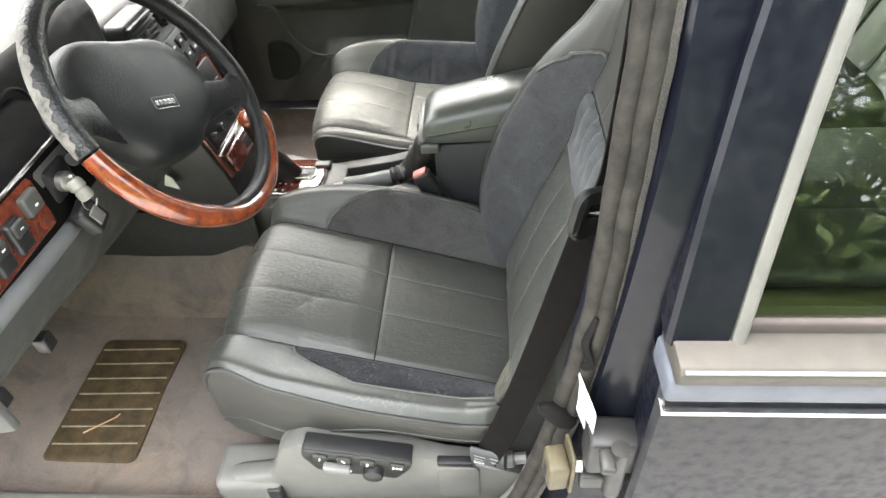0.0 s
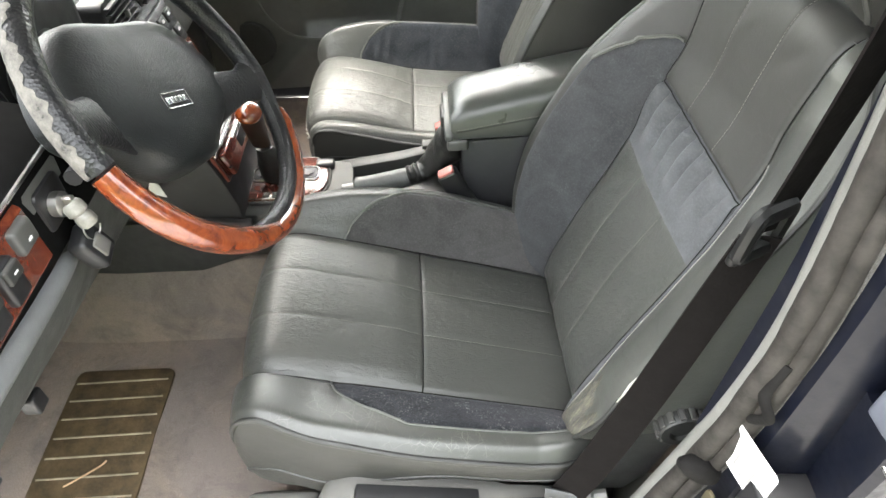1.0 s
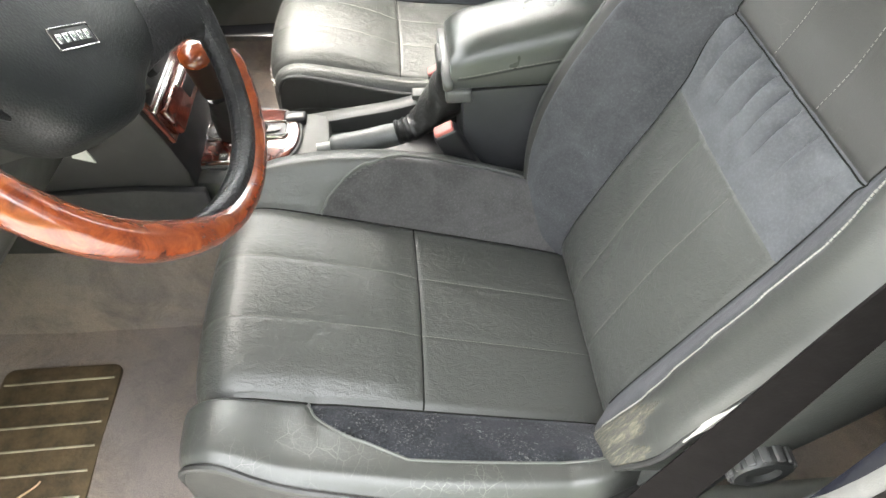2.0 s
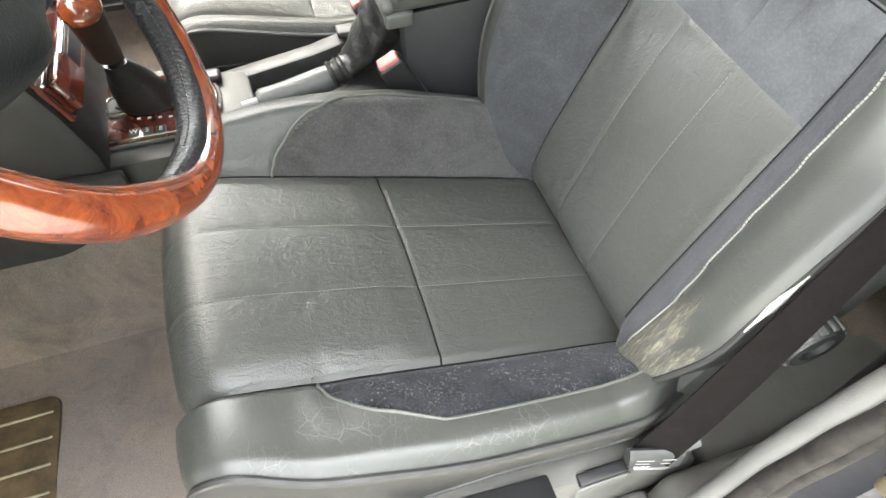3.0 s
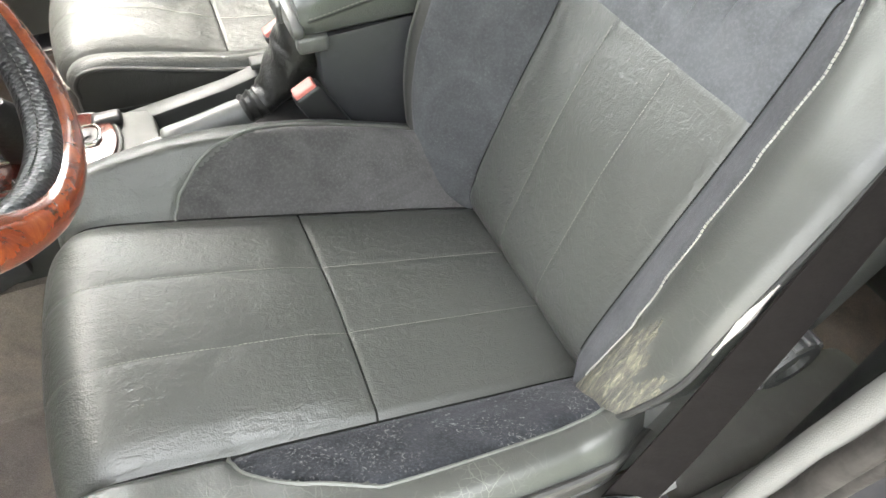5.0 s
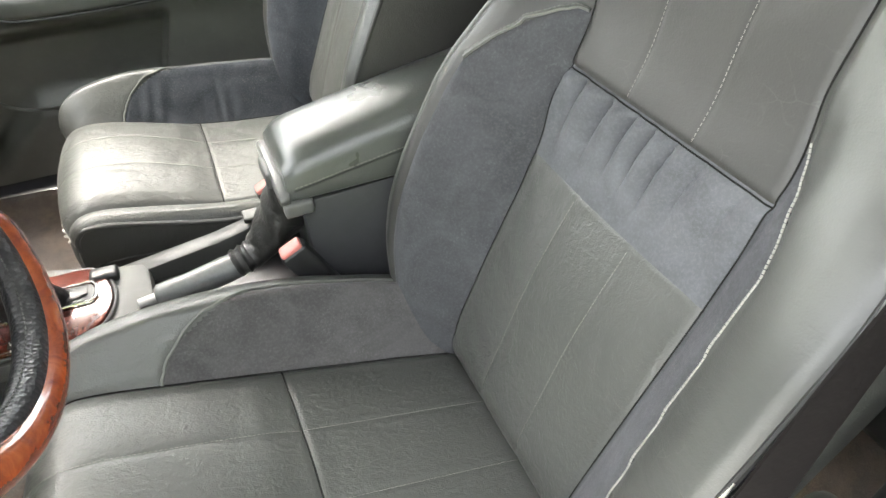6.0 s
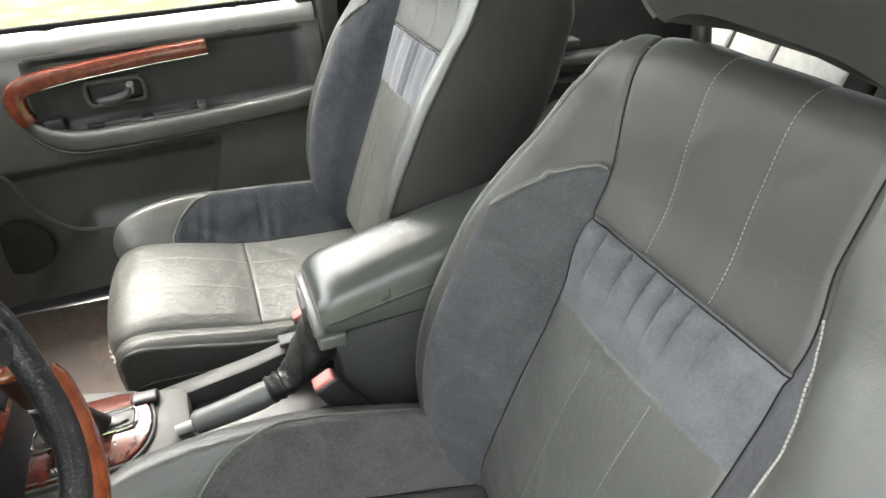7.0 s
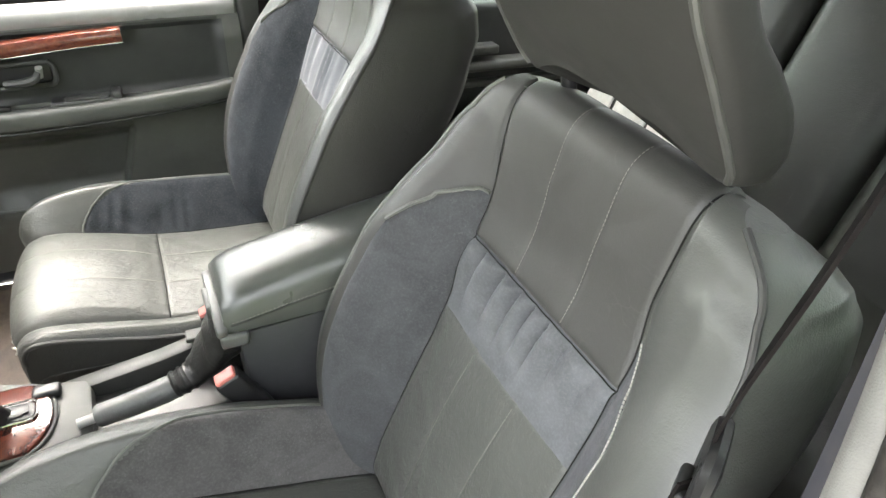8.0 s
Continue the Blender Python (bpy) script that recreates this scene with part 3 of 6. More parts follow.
    for _ in range(22):
        cz, cl, w, t = rng.uniform(0.55, 1.1), rng.uniform(-0.24, 0.24), rng.uniform(0.02, 0.06), rng.uniform(0, np.pi)
        d, e = (Zc - cz) * np.cos(t) + (L - cl) * np.sin(t), -(Zc - cz) * np.sin(t) + (L - cl) * np.cos(t)
        H += rng.uniform(-0.002, 0.0018) * np.exp(-((d / (w * 0.3)) ** 2) - (e / w) ** 2)
    if worn:
        # the crushed lower end of the outer bolster
        H -= 0.012 * np.exp(-(((Zc - 0.64) / 0.05) ** 2 + ((L + 0.235) / 0.03) ** 2))
    half = spline([0.45, 0.53, 0.60, 0.7, 0.9, 1.0, 1.06, 1.10, 1.13, 1.15, 1.2], [0.19, 0.205, 0.245, 0.268, 0.264, 0.249, 0.237, 0.228, 0.212, 0.184, 0.174])(Zc)
    half = half + 0.010 * (L > 0) * ease(0.55, 0.68, Zc) * ease(0.98, 0.85, Zc)
    half = half - np.where((L < 0) & ~over, 0.011 * ease(1.04, 1.10, Zc) + 0.030 * ease(1.115, 1.142, Zc), 0)
    half = np.where(over, np.where(L < 0, 0.152, 0.174) - 0.004 * ease(0, 0.05, R - run[np.argmax(bp[:, 2])]), half)
    # the middle panel widens towards the top
    g = 1 + np.where(L < 0, -0.10 * ease(0.96, 1.04, Zc), 0.13 * ease(0.97, 1.12, Zc))
    k = (half - 0.143 * g) / (0.262 - 0.143)
    lat = np.sign(L) * (np.minimum(a, 0.143) * g + np.maximum(a - 0.143, 0) * k)
    Q = np.stack([np.repeat(bp[:, 0][:, None], len(ls), 1) + nx * H, yc + lat, Zc + nz * H + dzb], -1)
    # shoulders fall off to the sides
    Q[..., 2] -= 0.45 * np.maximum(np.abs(lat) - 0.09, 0) ** 1.55 * ease(1.05, 1.14, Zc)
    zm, lm, im, om = [(q[1:, 1:] + q[:-1, :-1]) / 2 for q in (Zc, L, inner, outer)]
    ov = over[1:, 1:]
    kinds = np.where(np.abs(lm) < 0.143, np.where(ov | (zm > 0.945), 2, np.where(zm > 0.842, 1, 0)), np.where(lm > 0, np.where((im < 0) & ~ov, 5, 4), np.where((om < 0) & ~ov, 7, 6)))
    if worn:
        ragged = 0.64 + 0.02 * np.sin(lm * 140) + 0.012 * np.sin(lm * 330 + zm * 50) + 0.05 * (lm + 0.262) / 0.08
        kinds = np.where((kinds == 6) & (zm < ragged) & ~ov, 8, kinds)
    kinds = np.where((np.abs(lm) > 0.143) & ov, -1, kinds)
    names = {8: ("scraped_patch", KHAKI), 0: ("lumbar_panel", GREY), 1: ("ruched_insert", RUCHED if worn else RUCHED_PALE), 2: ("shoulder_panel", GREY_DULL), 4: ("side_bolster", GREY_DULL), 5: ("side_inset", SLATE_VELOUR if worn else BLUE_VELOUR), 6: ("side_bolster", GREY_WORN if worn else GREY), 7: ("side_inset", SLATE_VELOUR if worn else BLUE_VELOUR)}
    back = part("backrest", box(0.24, 0.34, yc - 0.15, yc + 0.15, 0.5 + dzb, 0.78 + dzb, 0.02, m=Matrix.Translation((0.02 + dxb, 0, 0))), TRIM_DARK, root, "padded backrest")
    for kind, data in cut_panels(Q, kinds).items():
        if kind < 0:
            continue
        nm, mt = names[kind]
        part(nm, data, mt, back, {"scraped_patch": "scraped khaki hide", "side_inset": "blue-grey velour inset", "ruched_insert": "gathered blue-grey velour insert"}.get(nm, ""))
    j = lambda l: int(np.argmin(np.abs(ls - l)))  # noqa: E731
    fwd = np.array([-0.001, 0, 0.0002])
    ends = [int(np.argmin(np.abs(bp[:, 2] - z) + 9 * over[:, 0])) for z in (0.56, 0.836, 0.95, 1.15)]
    for l in (-0.047, 0.047):
        for lo, hi in (ends[:2], ends[2:]):
            part("stitching", stitches(Q[lo:hi, j(l)] + fwd, 0.005, 0.0032, 0.00045), THREAD, back, "pale seam stitches")
    for side in (-1, 1):
        rim = Q[:, 0 if side < 0 else -1]
        line = curve3(rim[14 : int(np.argmax(bp[:, 2])) - 2 : 6], 190)
        part("piping", tube(line, 0.0034, 8), PIPING_DARK if side < 0 else PIPING, back, "seam piping")
        if worn and side < 0:
            # the seam has burst: raw hide shows through as a frayed strip, widest where it is torn open
            zt = line[:, 2] - dzb
            gape = 0.0003 + 0.0006 * np.abs(np.sin(zt * 210)) * np.abs(np.sin(zt * 83)) + 0.0030 * np.exp(-(((zt - 0.775) / 0.022) ** 2)) + 0.0010 * np.exp(-(((zt - 0.605) / 0.02) ** 2))
            keep = (zt > 0.735) & (zt < 0.812)
            part("torn_seam", tube(line[keep] + [-0.0026, -0.0012, 0.001], gape[keep], 7), HIDE_RAW, back, "torn seam with pale raw hide")
    i_top = [int(np.argmin(np.abs(Zc[:, 0] - (1.0 - 0.09 * q**2)) + 9 * over[:, 0])) for q in np.linspace(0, 1, 16)]
    line = curve3(np.array([Q[i, j(0.145 + 0.085 * q)] for i, q in zip(i_top, np.linspace(0, 1, 16))]) + [-0.002, 0, 0.001], 60)
    part("piping", join(tube(line, 0.0024, 6), stitches(line + [-0.002, 0, 0.003], 0.005, 0.0036, 0.0006)), PIPING, back, "grey seam piping")
    low, high = ends[0] + 4, int(np.argmin(np.abs(bp[:, 2] - 1.0) + 9 * over[:, 0]))
    line = curve3(np.array([Q[i, j(-0.143 - w_out[i, 0])] for i in range(low, high, 4)]) + fwd, 100)
    part("stitching", join(stitches(line, 0.0042, 0.0033, 0.0011)), THREAD_GREY, back, "grey frayed seam stitches")
    # shadow lines of the backrest seams, drawn as dark tubes too
    for l in (-0.143, 0.143):
        part("seam", tube(Q[ends[0] : ends[3], j(l)] + fwd * 0.6, 0.0009, 5), SEAM_SHADOW, back, "dark sunk seam")
    part("seam", tube(np.array([Q[ends[2] - 2, k] for k in range(j(-0.142), j(0.142))]) + [-0.0008, 0, 0.0006], 0.0009, 5), SEAM_SHADOW, back, "dark sunk seam")
    # rear shell from piping to piping
    keep = [i for i in range(10, len(bp)) if not over[i, 0] and bp[i, 2] < 1.1375][::2]
    rows = []
    for i in keep:
        z = bp[i, 2]
        lft, rgt = Q[i, 0], Q[i, -1]
        thick = float(np.interp(z, [0.46, 0.6, 0.9, 1.0, 1.05, 1.09, 1.12, 1.1375], [0.10, 0.145, 0.172, 0.168, 0.155, 0.126, 0.088, 0.05]))
        xb = bp[i, 0] + thick
        zb = min(lft[2], rgt[2])
        flare = float(np.interp(z, [0.9, 1.0, 1.05, 1.09, 1.115, 1.128, 1.1375], [0.2, 0.232, 0.233, 0.226, 0.212, 0.194, 0.172]))
        sides = []
        for rim, way in ((lft, -1), (rgt, 1)):
            w = abs(rim[1] - yc)
            ws = max(w, flare)
            sides.append([(rim[0] + (xb - rim[0]) * f, yc + way * (w + (ws - w) * min(1, f / 0.3)) * g, rim[2] + (zb - rim[2]) * f) for f, g in ((0, 1.0), (0.1, 1.015), (0.35, 1.025), (0.65, 1.015), (0.88, 0.96), (1.0, 0.84), (1.03, 0.5))])
        rows.append(sides[0] + [(xb + 0.006, yc, zb)] + sides[1][::-1])
    # the driver's shell takes the door-lit copy, the passenger's the darker one
    part("back_shell", sheet(np.array(rows), flip=True), GREY_SHELL_LIT if worn else GREY_PLAIN, back, "smooth grey vinyl seat back")

    # the shell's top: a shallow dome from the shoulders back
    half_row = np.array(rows[-1])
    dome = []
    for i in range(8):
        p, q = half_row[i], half_row[-1 - i]
        dome.append([p + (q - p) * f + np.array([0, 0, 0.006 * math.sin(math.pi * f) ** 0.6 * (1 - 0.5 * i / 7)]) for f in np.linspace(0, 1, 40)])
    part("top_cap", sheet(np.array(dome)), GREY_SHELL_LIT if worn else GREY_PLAIN, back)

    # headrest
    front = spline([1.160, 1.195, 1.245, 1.316, 1.36, 1.385], [0.352, 0.322, 0.287, 0.252, 0.248, 0.262])
    rear = spline([1.160, 1.19, 1.215, 1.25, 1.28, 1.31, 1.36, 1.385], [0.402, 0.412, 0.404, 0.372, 0.338, 0.322, 0.312, 0.30])
    wide = spline([1.160, 1.168, 1.20, 1.27, 1.34, 1.37, 1.385], [0.143, 0.157, 0.164, 0.160, 0.150, 0.128, 0.09])
    rings = []
    for z in np.r_[np.linspace(1.160, 1.19, 7), np.linspace(1.205, 1.35, 16), np.linspace(1.36, 1.385, 6)]:
        xf, xr, w = float(front(z)), float(rear(z)), float(wide(z))
        cx, d = (xf + xr) / 2 + dxb, (xr - xf) / 2
        ring = []
        for t in np.arange(48) * 2 * np.pi / 48:
            c, s = math.cos(t), math.sin(t)
            ring.append((cx - d * math.copysign(abs(c) ** 0.5, c), yc + 0.002 + w * math.copysign(abs(s) ** 0.42, s), z + dzb + (0.017 * math.exp(-(((w * s - 0.025) / 0.08) ** 2)) - 0.008 * abs(s) ** 1.7) * float(ease(1.26, 1.165, z))))
        rings.append(ring)
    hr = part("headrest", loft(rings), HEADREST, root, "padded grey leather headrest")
    for q in (7.5, 40.5):
        # the seam runs out towards the lower corner
        seam_at = [q + (1 if q < 24 else -1) * 0.6 * float(ease(9, 1, n)) for n in range(len(rings))]
        line = [np.array(r[int(a)]) * (1 - a % 1) + np.array(r[(int(a) + 1) % 48]) * (a % 1) for r, a in zip(rings, seam_at)]
        part("piping", tube(curve3(line[1:-1:2], 80), 0.0036, 8), PIPING_MID, hr, "grey seam piping")
    for s in (-0.115, 0.115):
        part("post", tube([(0.395 + dxb, yc + s, 1.12 + dzb), (0.378 + dxb, yc + s, 1.2 + dzb)], 0.009, 10), BLACK, hr, "black post")

    # buckle
    by = yc + 0.272 if worn else yc - 0.262
    bk = part("buckle", box(-0.02, 0.02, -0.013, 0.013, -0.07, 0.035, 0.006, m=pose(0.005, by, 0.655, 0, -28, 0)), BLACK, root, "black belt buckle")
    part("button", box(-0.016, 0.016, -0.0105, 0.0105, 0.0, 0.014, 0.003, m=pose(0.005, by, 0.655, 0, -28, 0) @ Matrix.Translation((0, 0, 0.026))), RED, bk, "faded red release button")

    # base frame
    base = part("seat_base", box(-0.26, 0.2, yc - 0.21, yc + 0.21, 0.33, 0.46, 0.02), TRIM_DARK, root, "dark steel seat base")
    for s in (-0.2, 0.2):
        part("rail", box(-0.36, 0.3, yc + s - 0.02, yc + s + 0.02, 0.318, 0.352, 0.006), TRIM_MID, base, "grey floor rail")
    return root, base, back, P, Q


# ---- ground and distance ----
def grass_mat():
    w = Mat("lawn", (0.08, 0.12, 0.03), 0.9, spec=0.1)
    n = w.noise(2.2, 8, 0.75)
    w.colour(w.ramp(n, [(0.3, (0.035, 0.05, 0.016)), (0.5, (0.07, 0.1, 0.03)), (0.6, (0.13, 0.15, 0.055)), (0.72, (0.3, 0.28, 0.2))]))
    w.bump(w.noise(40, 4), 0.03, 0.8)
    return w.m


LAWN = grass_mat()
GRAVEL = simple("pale_concrete", (0.42, 0.41, 0.385), 0.9, vary=0.2, bumpy=0.002)
ground = tagged(part("ground", sheet(np.array([[(-300, -300, 0), (300, -300, 0)], [(-300, 300, 0), (300, 300, 0)]]), flip=True), LAWN), "green lawn with worn pale patches reaching the horizon", "ground", kind="structure")
drive = tagged(part("pavement", slab(rounded(-9, 7, -2.6, 5.3, 0.3), 2, 0.0, 0.02, 0.005), GRAVEL), "pale concrete drive under the car", "pavement", kind="structure")


def tuft_field():
    rng = np.random.default_rng(3)
    verts, faces = [], []
    for _ in range(2600):
        x, y = rng.uniform(-3.2, 1.5), 4.3 + abs(rng.normal(0, 0.9))
        if math.sin(x * 2.1 + 0.6 * y) + 0.5 * math.sin(x * 4.7 - y) < 0.1:
            continue
        for _ in range(5):
            a, h, r = rng.uniform(0, 6.3), rng.uniform(0.05, 0.16), rng.uniform(0.01, 0.06)
            px, py = x + rng.normal(0, 0.03), y + rng.normal(0, 0.03)
            k = len(verts)
            verts += [(px - 0.004, py, 0), (px + 0.004, py, 0), (px + r * math.cos(a), py + r * math.sin(a), h)]
            faces.append((k, k + 1, k + 2))
    return verts, faces


BLADE = simple("grass_blades", (0.12, 0.2, 0.035), 0.8, vary=0.4)
tagged(part("grass", tuft_field(), BLADE), "uneven green grass at the edge of the drive", "grass", kind="stuff")

BARK = simple("grey_brown_bark", (0.12, 0.09, 0.065), 0.9, vary=0.4, bumpy=0.01)
LEAF = simple("green_leaves", (0.055, 0.095, 0.022), 0.6, vary=0.5)


def tree(x, y, tall, seed):
    rng = np.random.default_rng(seed)
    root = thing("tree", "leafy green tree at the edge of the lawn", "tree", group="trees")
    trunk = curve3([(x, y, 0), (x + 0.1, y, tall * 0.3), (x - 0.1, y + 0.1, tall * 0.62), (x, y, tall * 0.9)], 20)
    limbs = [tube(trunk, np.linspace(0.22, 0.05, 20), 9)]
    tips = []
    for _ in range(13):
        h = rng.uniform(0.3, 0.85) * tall
        base = np.array([x, y, h])
        tip = base + np.array([rng.normal(0, 1), rng.normal(0, 1), rng.uniform(0.2, 1.0)]) * tall * 0.19
        limbs.append(tube(curve3([base, (base + tip) / 2 + (0, 0, 0.15), tip], 8), np.linspace(0.07, 0.02, 8), 6))
        tips.append(tip)
    part("trunk", join(*limbs), BARK, root)
    verts, faces = [], []
    for tip in tips:
        for _ in range(3):
            c = tip + rng.normal(0, tall * 0.05, 3)
            for _ in range(120):
                p = c + rng.normal(0, tall * 0.055, 3)
                u, v = rng.normal(0, 1, 3), rng.normal(0, 1, 3)
                u, v = 0.13 * u / np.linalg.norm(u), 0.08 * v / np.linalg.norm(v)
                k = len(verts)
                verts += [p - u, p + v, p + u, p - v]
                faces.append((k, k + 1, k + 2, k + 3))
    part("crown", (verts, faces), LEAF, root)


for n, (tx, ty, th) in enumerate([(-4.5, -13, 8), (1.5, -15, 9.5), (6.5, -12, 7.5), (11.5, -14, 9), (17, -12, 8.5), (4, -21, 11), (-9, -18, 10), (-1.5, -9.5, 7), (3.5, -10, 8), (8.5, -9, 7.5), (13, -9.5, 8)]):
    tree(tx, ty, th, 20 + n)



def hedge_row():
    """Leaves of a ragged hedge along the lawn."""
    rng = np.random.default_rng(91)
    verts, faces = [], []
    for _ in range(9000):
        x = rng.uniform(-4, 14)
        tall = 2.6 + 0.7 * math.sin(x * 1.3) + 0.5 * math.sin(x * 3.1 + 1)
        p = np.array([x, -8.0 + rng.normal(0, 0.45), rng.uniform(0.05, 1) ** 0.8 * tall])
        u, v = rng.normal(0, 1, 3), rng.normal(0, 1, 3)
        u, v = 0.16 * u / np.linalg.norm(u), 0.10 * v / np.linalg.norm(v)
        k = len(verts)
        verts += [p - u, p + v, p + u, p - v]
        faces.append((k, k + 1, k + 2, k + 3))
    return verts, faces


tagged(part("hedge", hedge_row(), simple("light_green_leaves", (0.15, 0.22, 0.065), 0.6, vary=0.5)), "ragged green hedge along the lawn", "hedge", kind="stuff")

# ---- car shell ----
rows = []
tread = spline([-1.3, -1.16, -1.04, -0.93, -0.82, -0.65, -0.3, 0.2, 0.55, 1.3], [0.66, 0.56, 0.44, 0.355, 0.325, 0.318, 0.318, 0.318, 0.325, 0.33])
for x in np.linspace(-1.3, 1.3, 110):
    z = float(tread(x))
    row = []
    for y in np.linspace(0.53, 2.0, 60):
        up = 0.17 * ease(1.07, 1.15, y) * ease(1.45, 1.37, y) + 0.05 * ease(0.60, 0.54, y) + 0.05 * ease(1.92, 1.98, y)
        row.append((x, y, z + up + 0.003 * math.sin(9 * x + 4 * y) * math.sin(13 * y) + 0.0015 * math.sin(31 * x + 5 * y) * math.sin(27 * y - 11 * x)))
    rows.append(row)
floor = tagged(part("floor", sheet(np.array(rows), flip=False), CARPET), "stained grey-brown floor carpet", "floor", kind="structure")

shell = thing("car_body", "dark navy sedan body shell with open front doorway", "car body", kind="structure")
part("underbody", box(-1.6, 1.9, 0.55, 1.95, 0.2, 0.3, 0.03), BLACK, shell)
HEAD = simple("pale_grey_headliner", (0.33, 0.325, 0.31), 0.95, bumpy=0.001)
# unseen roof, its front edge carried forward to hold back light
part("headliner", box(-0.58, 1.3, 0.70, 1.80, 1.45, 1.465, 0.006), HEAD, shell, "pale grey headliner")
part("roof_skin", box(-0.64, 1.35, 0.66, 1.84, 1.468, 1.49, 0.01), NAVY, shell, "dark navy roof skin")
for s in (-1, 1):
    y = lambda d: 1.25 + s * d  # noqa: E731
    part("cant_rail", tube(curve3([(-0.66, y(0.60), 1.45), (0.1, y(0.61), 1.478), (0.7, y(0.61), 1.475), (1.3, y(0.58), 1.44)], 24), 0.03, 10), NAVY, shell)
    part("front_pillar", tube(curve3([(-0.64, y(0.60), 1.455), (-0.95, y(0.66), 1.24), (-1.3, y(0.73), 0.98)], 16), 0.034, 10), NAVY, shell)
    part("rear_pillar", tube(curve3([(1.25, y(0.58), 1.45), (1.55, y(0.64), 1.2), (1.75, y(0.70), 0.98)], 16), 0.07, 10), TRIM_DARK, shell)
    part("quarter_panel", box(1.25, 2.2, min(y(0.66), y(0.78)), max(y(0.66), y(0.78)), 0.35, 0.99, 0.03), TRIM_DARK, shell)
    part("front_wing", box(-2.0, -1.05, min(y(0.70), y(0.82)), max(y(0.70), y(0.82)), 0.3, 0.95, 0.04), NAVY, shell)
# unseen opaque sheet added in the rear opening to darken the cabin
part("rear_screen", box(-0.002, 0.002, 0.62, 1.88, -0.30, 0.30, 0, m=pose(1.56, 0, 1.22, 0, -52, 0)), simple("opaque_rear_blocker", (0.02, 0.022, 0.02), 0.1), shell, "dark tinted rear screen")
for wx in (-1.62, 1.72):
    for wy in (0.56, 1.94):
        tyre = part("wheel", lathe([(0.2, -0.09), (0.27, -0.1), (0.305, -0.08), (0.315, -0.03), (0.315, 0.03), (0.305, 0.08), (0.27, 0.1), (0.2, 0.09)], pose(wx, wy, 0.315, 90, 0, 0), 32), RUBBER, shell, "black tyre")
        part("rim", lathe([(0.0, -0.05), (0.2, -0.085), (0.205, 0.085), (0.0, 0.05)], pose(wx, wy, 0.315, 90, 0, 0), 28), STEEL, tyre, "steel rim")
part("bonnet", box(-2.4, -1.28, 0.5, 2.0, 0.78, 0.95, 0.05), NAVY, shell)
part("bulkhead", box(-1.36, -1.3, 0.5, 2.0, 0.3, 0.9, 0.02), CARPET_SHADED, shell)
part("parcel_shelf", box(1.32, 1.85, 0.58, 1.92, 0.93, 0.98, 0.02), TRIM_DARK, shell)
part("boot_lid", box(1.8, 2.4, 0.5, 2.0, 0.85, 1.0, 0.04), NAVY, shell)
wind = part("windscreen", sheet(np.array([[(-0.66, 0.68, 1.455), (-0.66, 1.82, 1.455)], [(-1.3, 0.56, 0.97), (-1.3, 1.94, 0.97)]])), PANE, shell)
wind.visible_shadow = False
# sill with its carpet edge and scuffed trim
part("sill", box(-1.05, 0.30, 0.43, 0.535, 0.26, 0.375, 0.018), NAVY, shell, "dark navy door sill")
part("sill_trim", box(-0.95, 0.17, 0.535, 0.60, 0.33, 0.385, 0.014), TRIM_LIGHT, shell, "scuffed pale grey sill trim")

BASE_TRIM = plastic("dusty_olive_plastic", (0.105, 0.102, 0.09), 0.55)
part("pillar_base_trim", box(0.16, 0.52, 0.532, 0.594, 0.30, 0.45, 0.025), BASE_TRIM, shell, "dusty grey pillar base trim")
part("rear_sill_trim", box(0.25, 0.62, 0.596, 0.70, 0.30, 0.405, 0.03), BASE_TRIM, shell, "dusty grey inner sill trim")

# middle pillar, driver side: profile swept upwards
PILLAR = [(0.215, 0.545), (0.222, 0.520), (0.236, 0.508), (0.240, 0.485), (0.262, 0.474), (0.300, 0.470), (0.33, 0.49), (0.35, 0.535), (0.30, 0.552), (0.235, 0.552)]
rings = []
for z in np.linspace(0.30, 1.47, 27):
    t = max(0.0, z - 0.85)
    drop = max(0.0, 0.75 - z)
    ring = [(x + 0.004 + 0.085 * t - 0.30 * drop**1.6, y - 0.012 * min(1, 5 * t) + 0.10 * t + 0.06 * t * t, z) for x, y in PILLAR]
    if z > 1.0:
        # behind the leaning window frame of the rear door
        ring = [(x, max(y, 0.448 + 0.36 * (z - 1.03) + 0.006) if x > 0.262 else y, z) for x, y, z in ring]
    rings.append(ring)
part("middle_pillar", loft(rings), NAVY, shell, "glossy dark navy door pillar")
SEAL = [(-0.75, 0.512, 0.388), (-0.35, 0.512, 0.39), (-0.05, 0.512, 0.40), (0.06, 0.514, 0.425), (0.125, 0.518, 0.475), (0.165, 0.522, 0.545), (0.19, 0.525, 0.64), (0.209, 0.520, 0.76), (0.224, 0.514, 0.88), (0.236, 0.517, 1.0), (0.241, 0.531, 1.13), (0.248, 0.557, 1.27), (0.258, 0.595, 1.42)]
path = curve3(SEAL, 150)
wob = 0.0007 * np.sin(np.arange(150) * 0.9)[:, None] * np.array([1.0, 0.6, 0.0]) + 0.0005 * np.sin(np.arange(150) * 2.3)[:, None] * np.array([0.5, 0, 0.5])
OUT = (-0.55, -0.83, 0.0)
part("door_seal", tube(path + wob, 0.0105 + 0.0005 * np.sin(np.arange(150) * 0.7), 10), SEAL_RUBBER, shell, "dusty brown-grey rubber door seal")
part("door_seal", tube(path + wob + [0.012, -0.009, -0.004], 0.0088, 10), SEAL_RUBBER, shell, "dusty brown-grey rubber door seal")
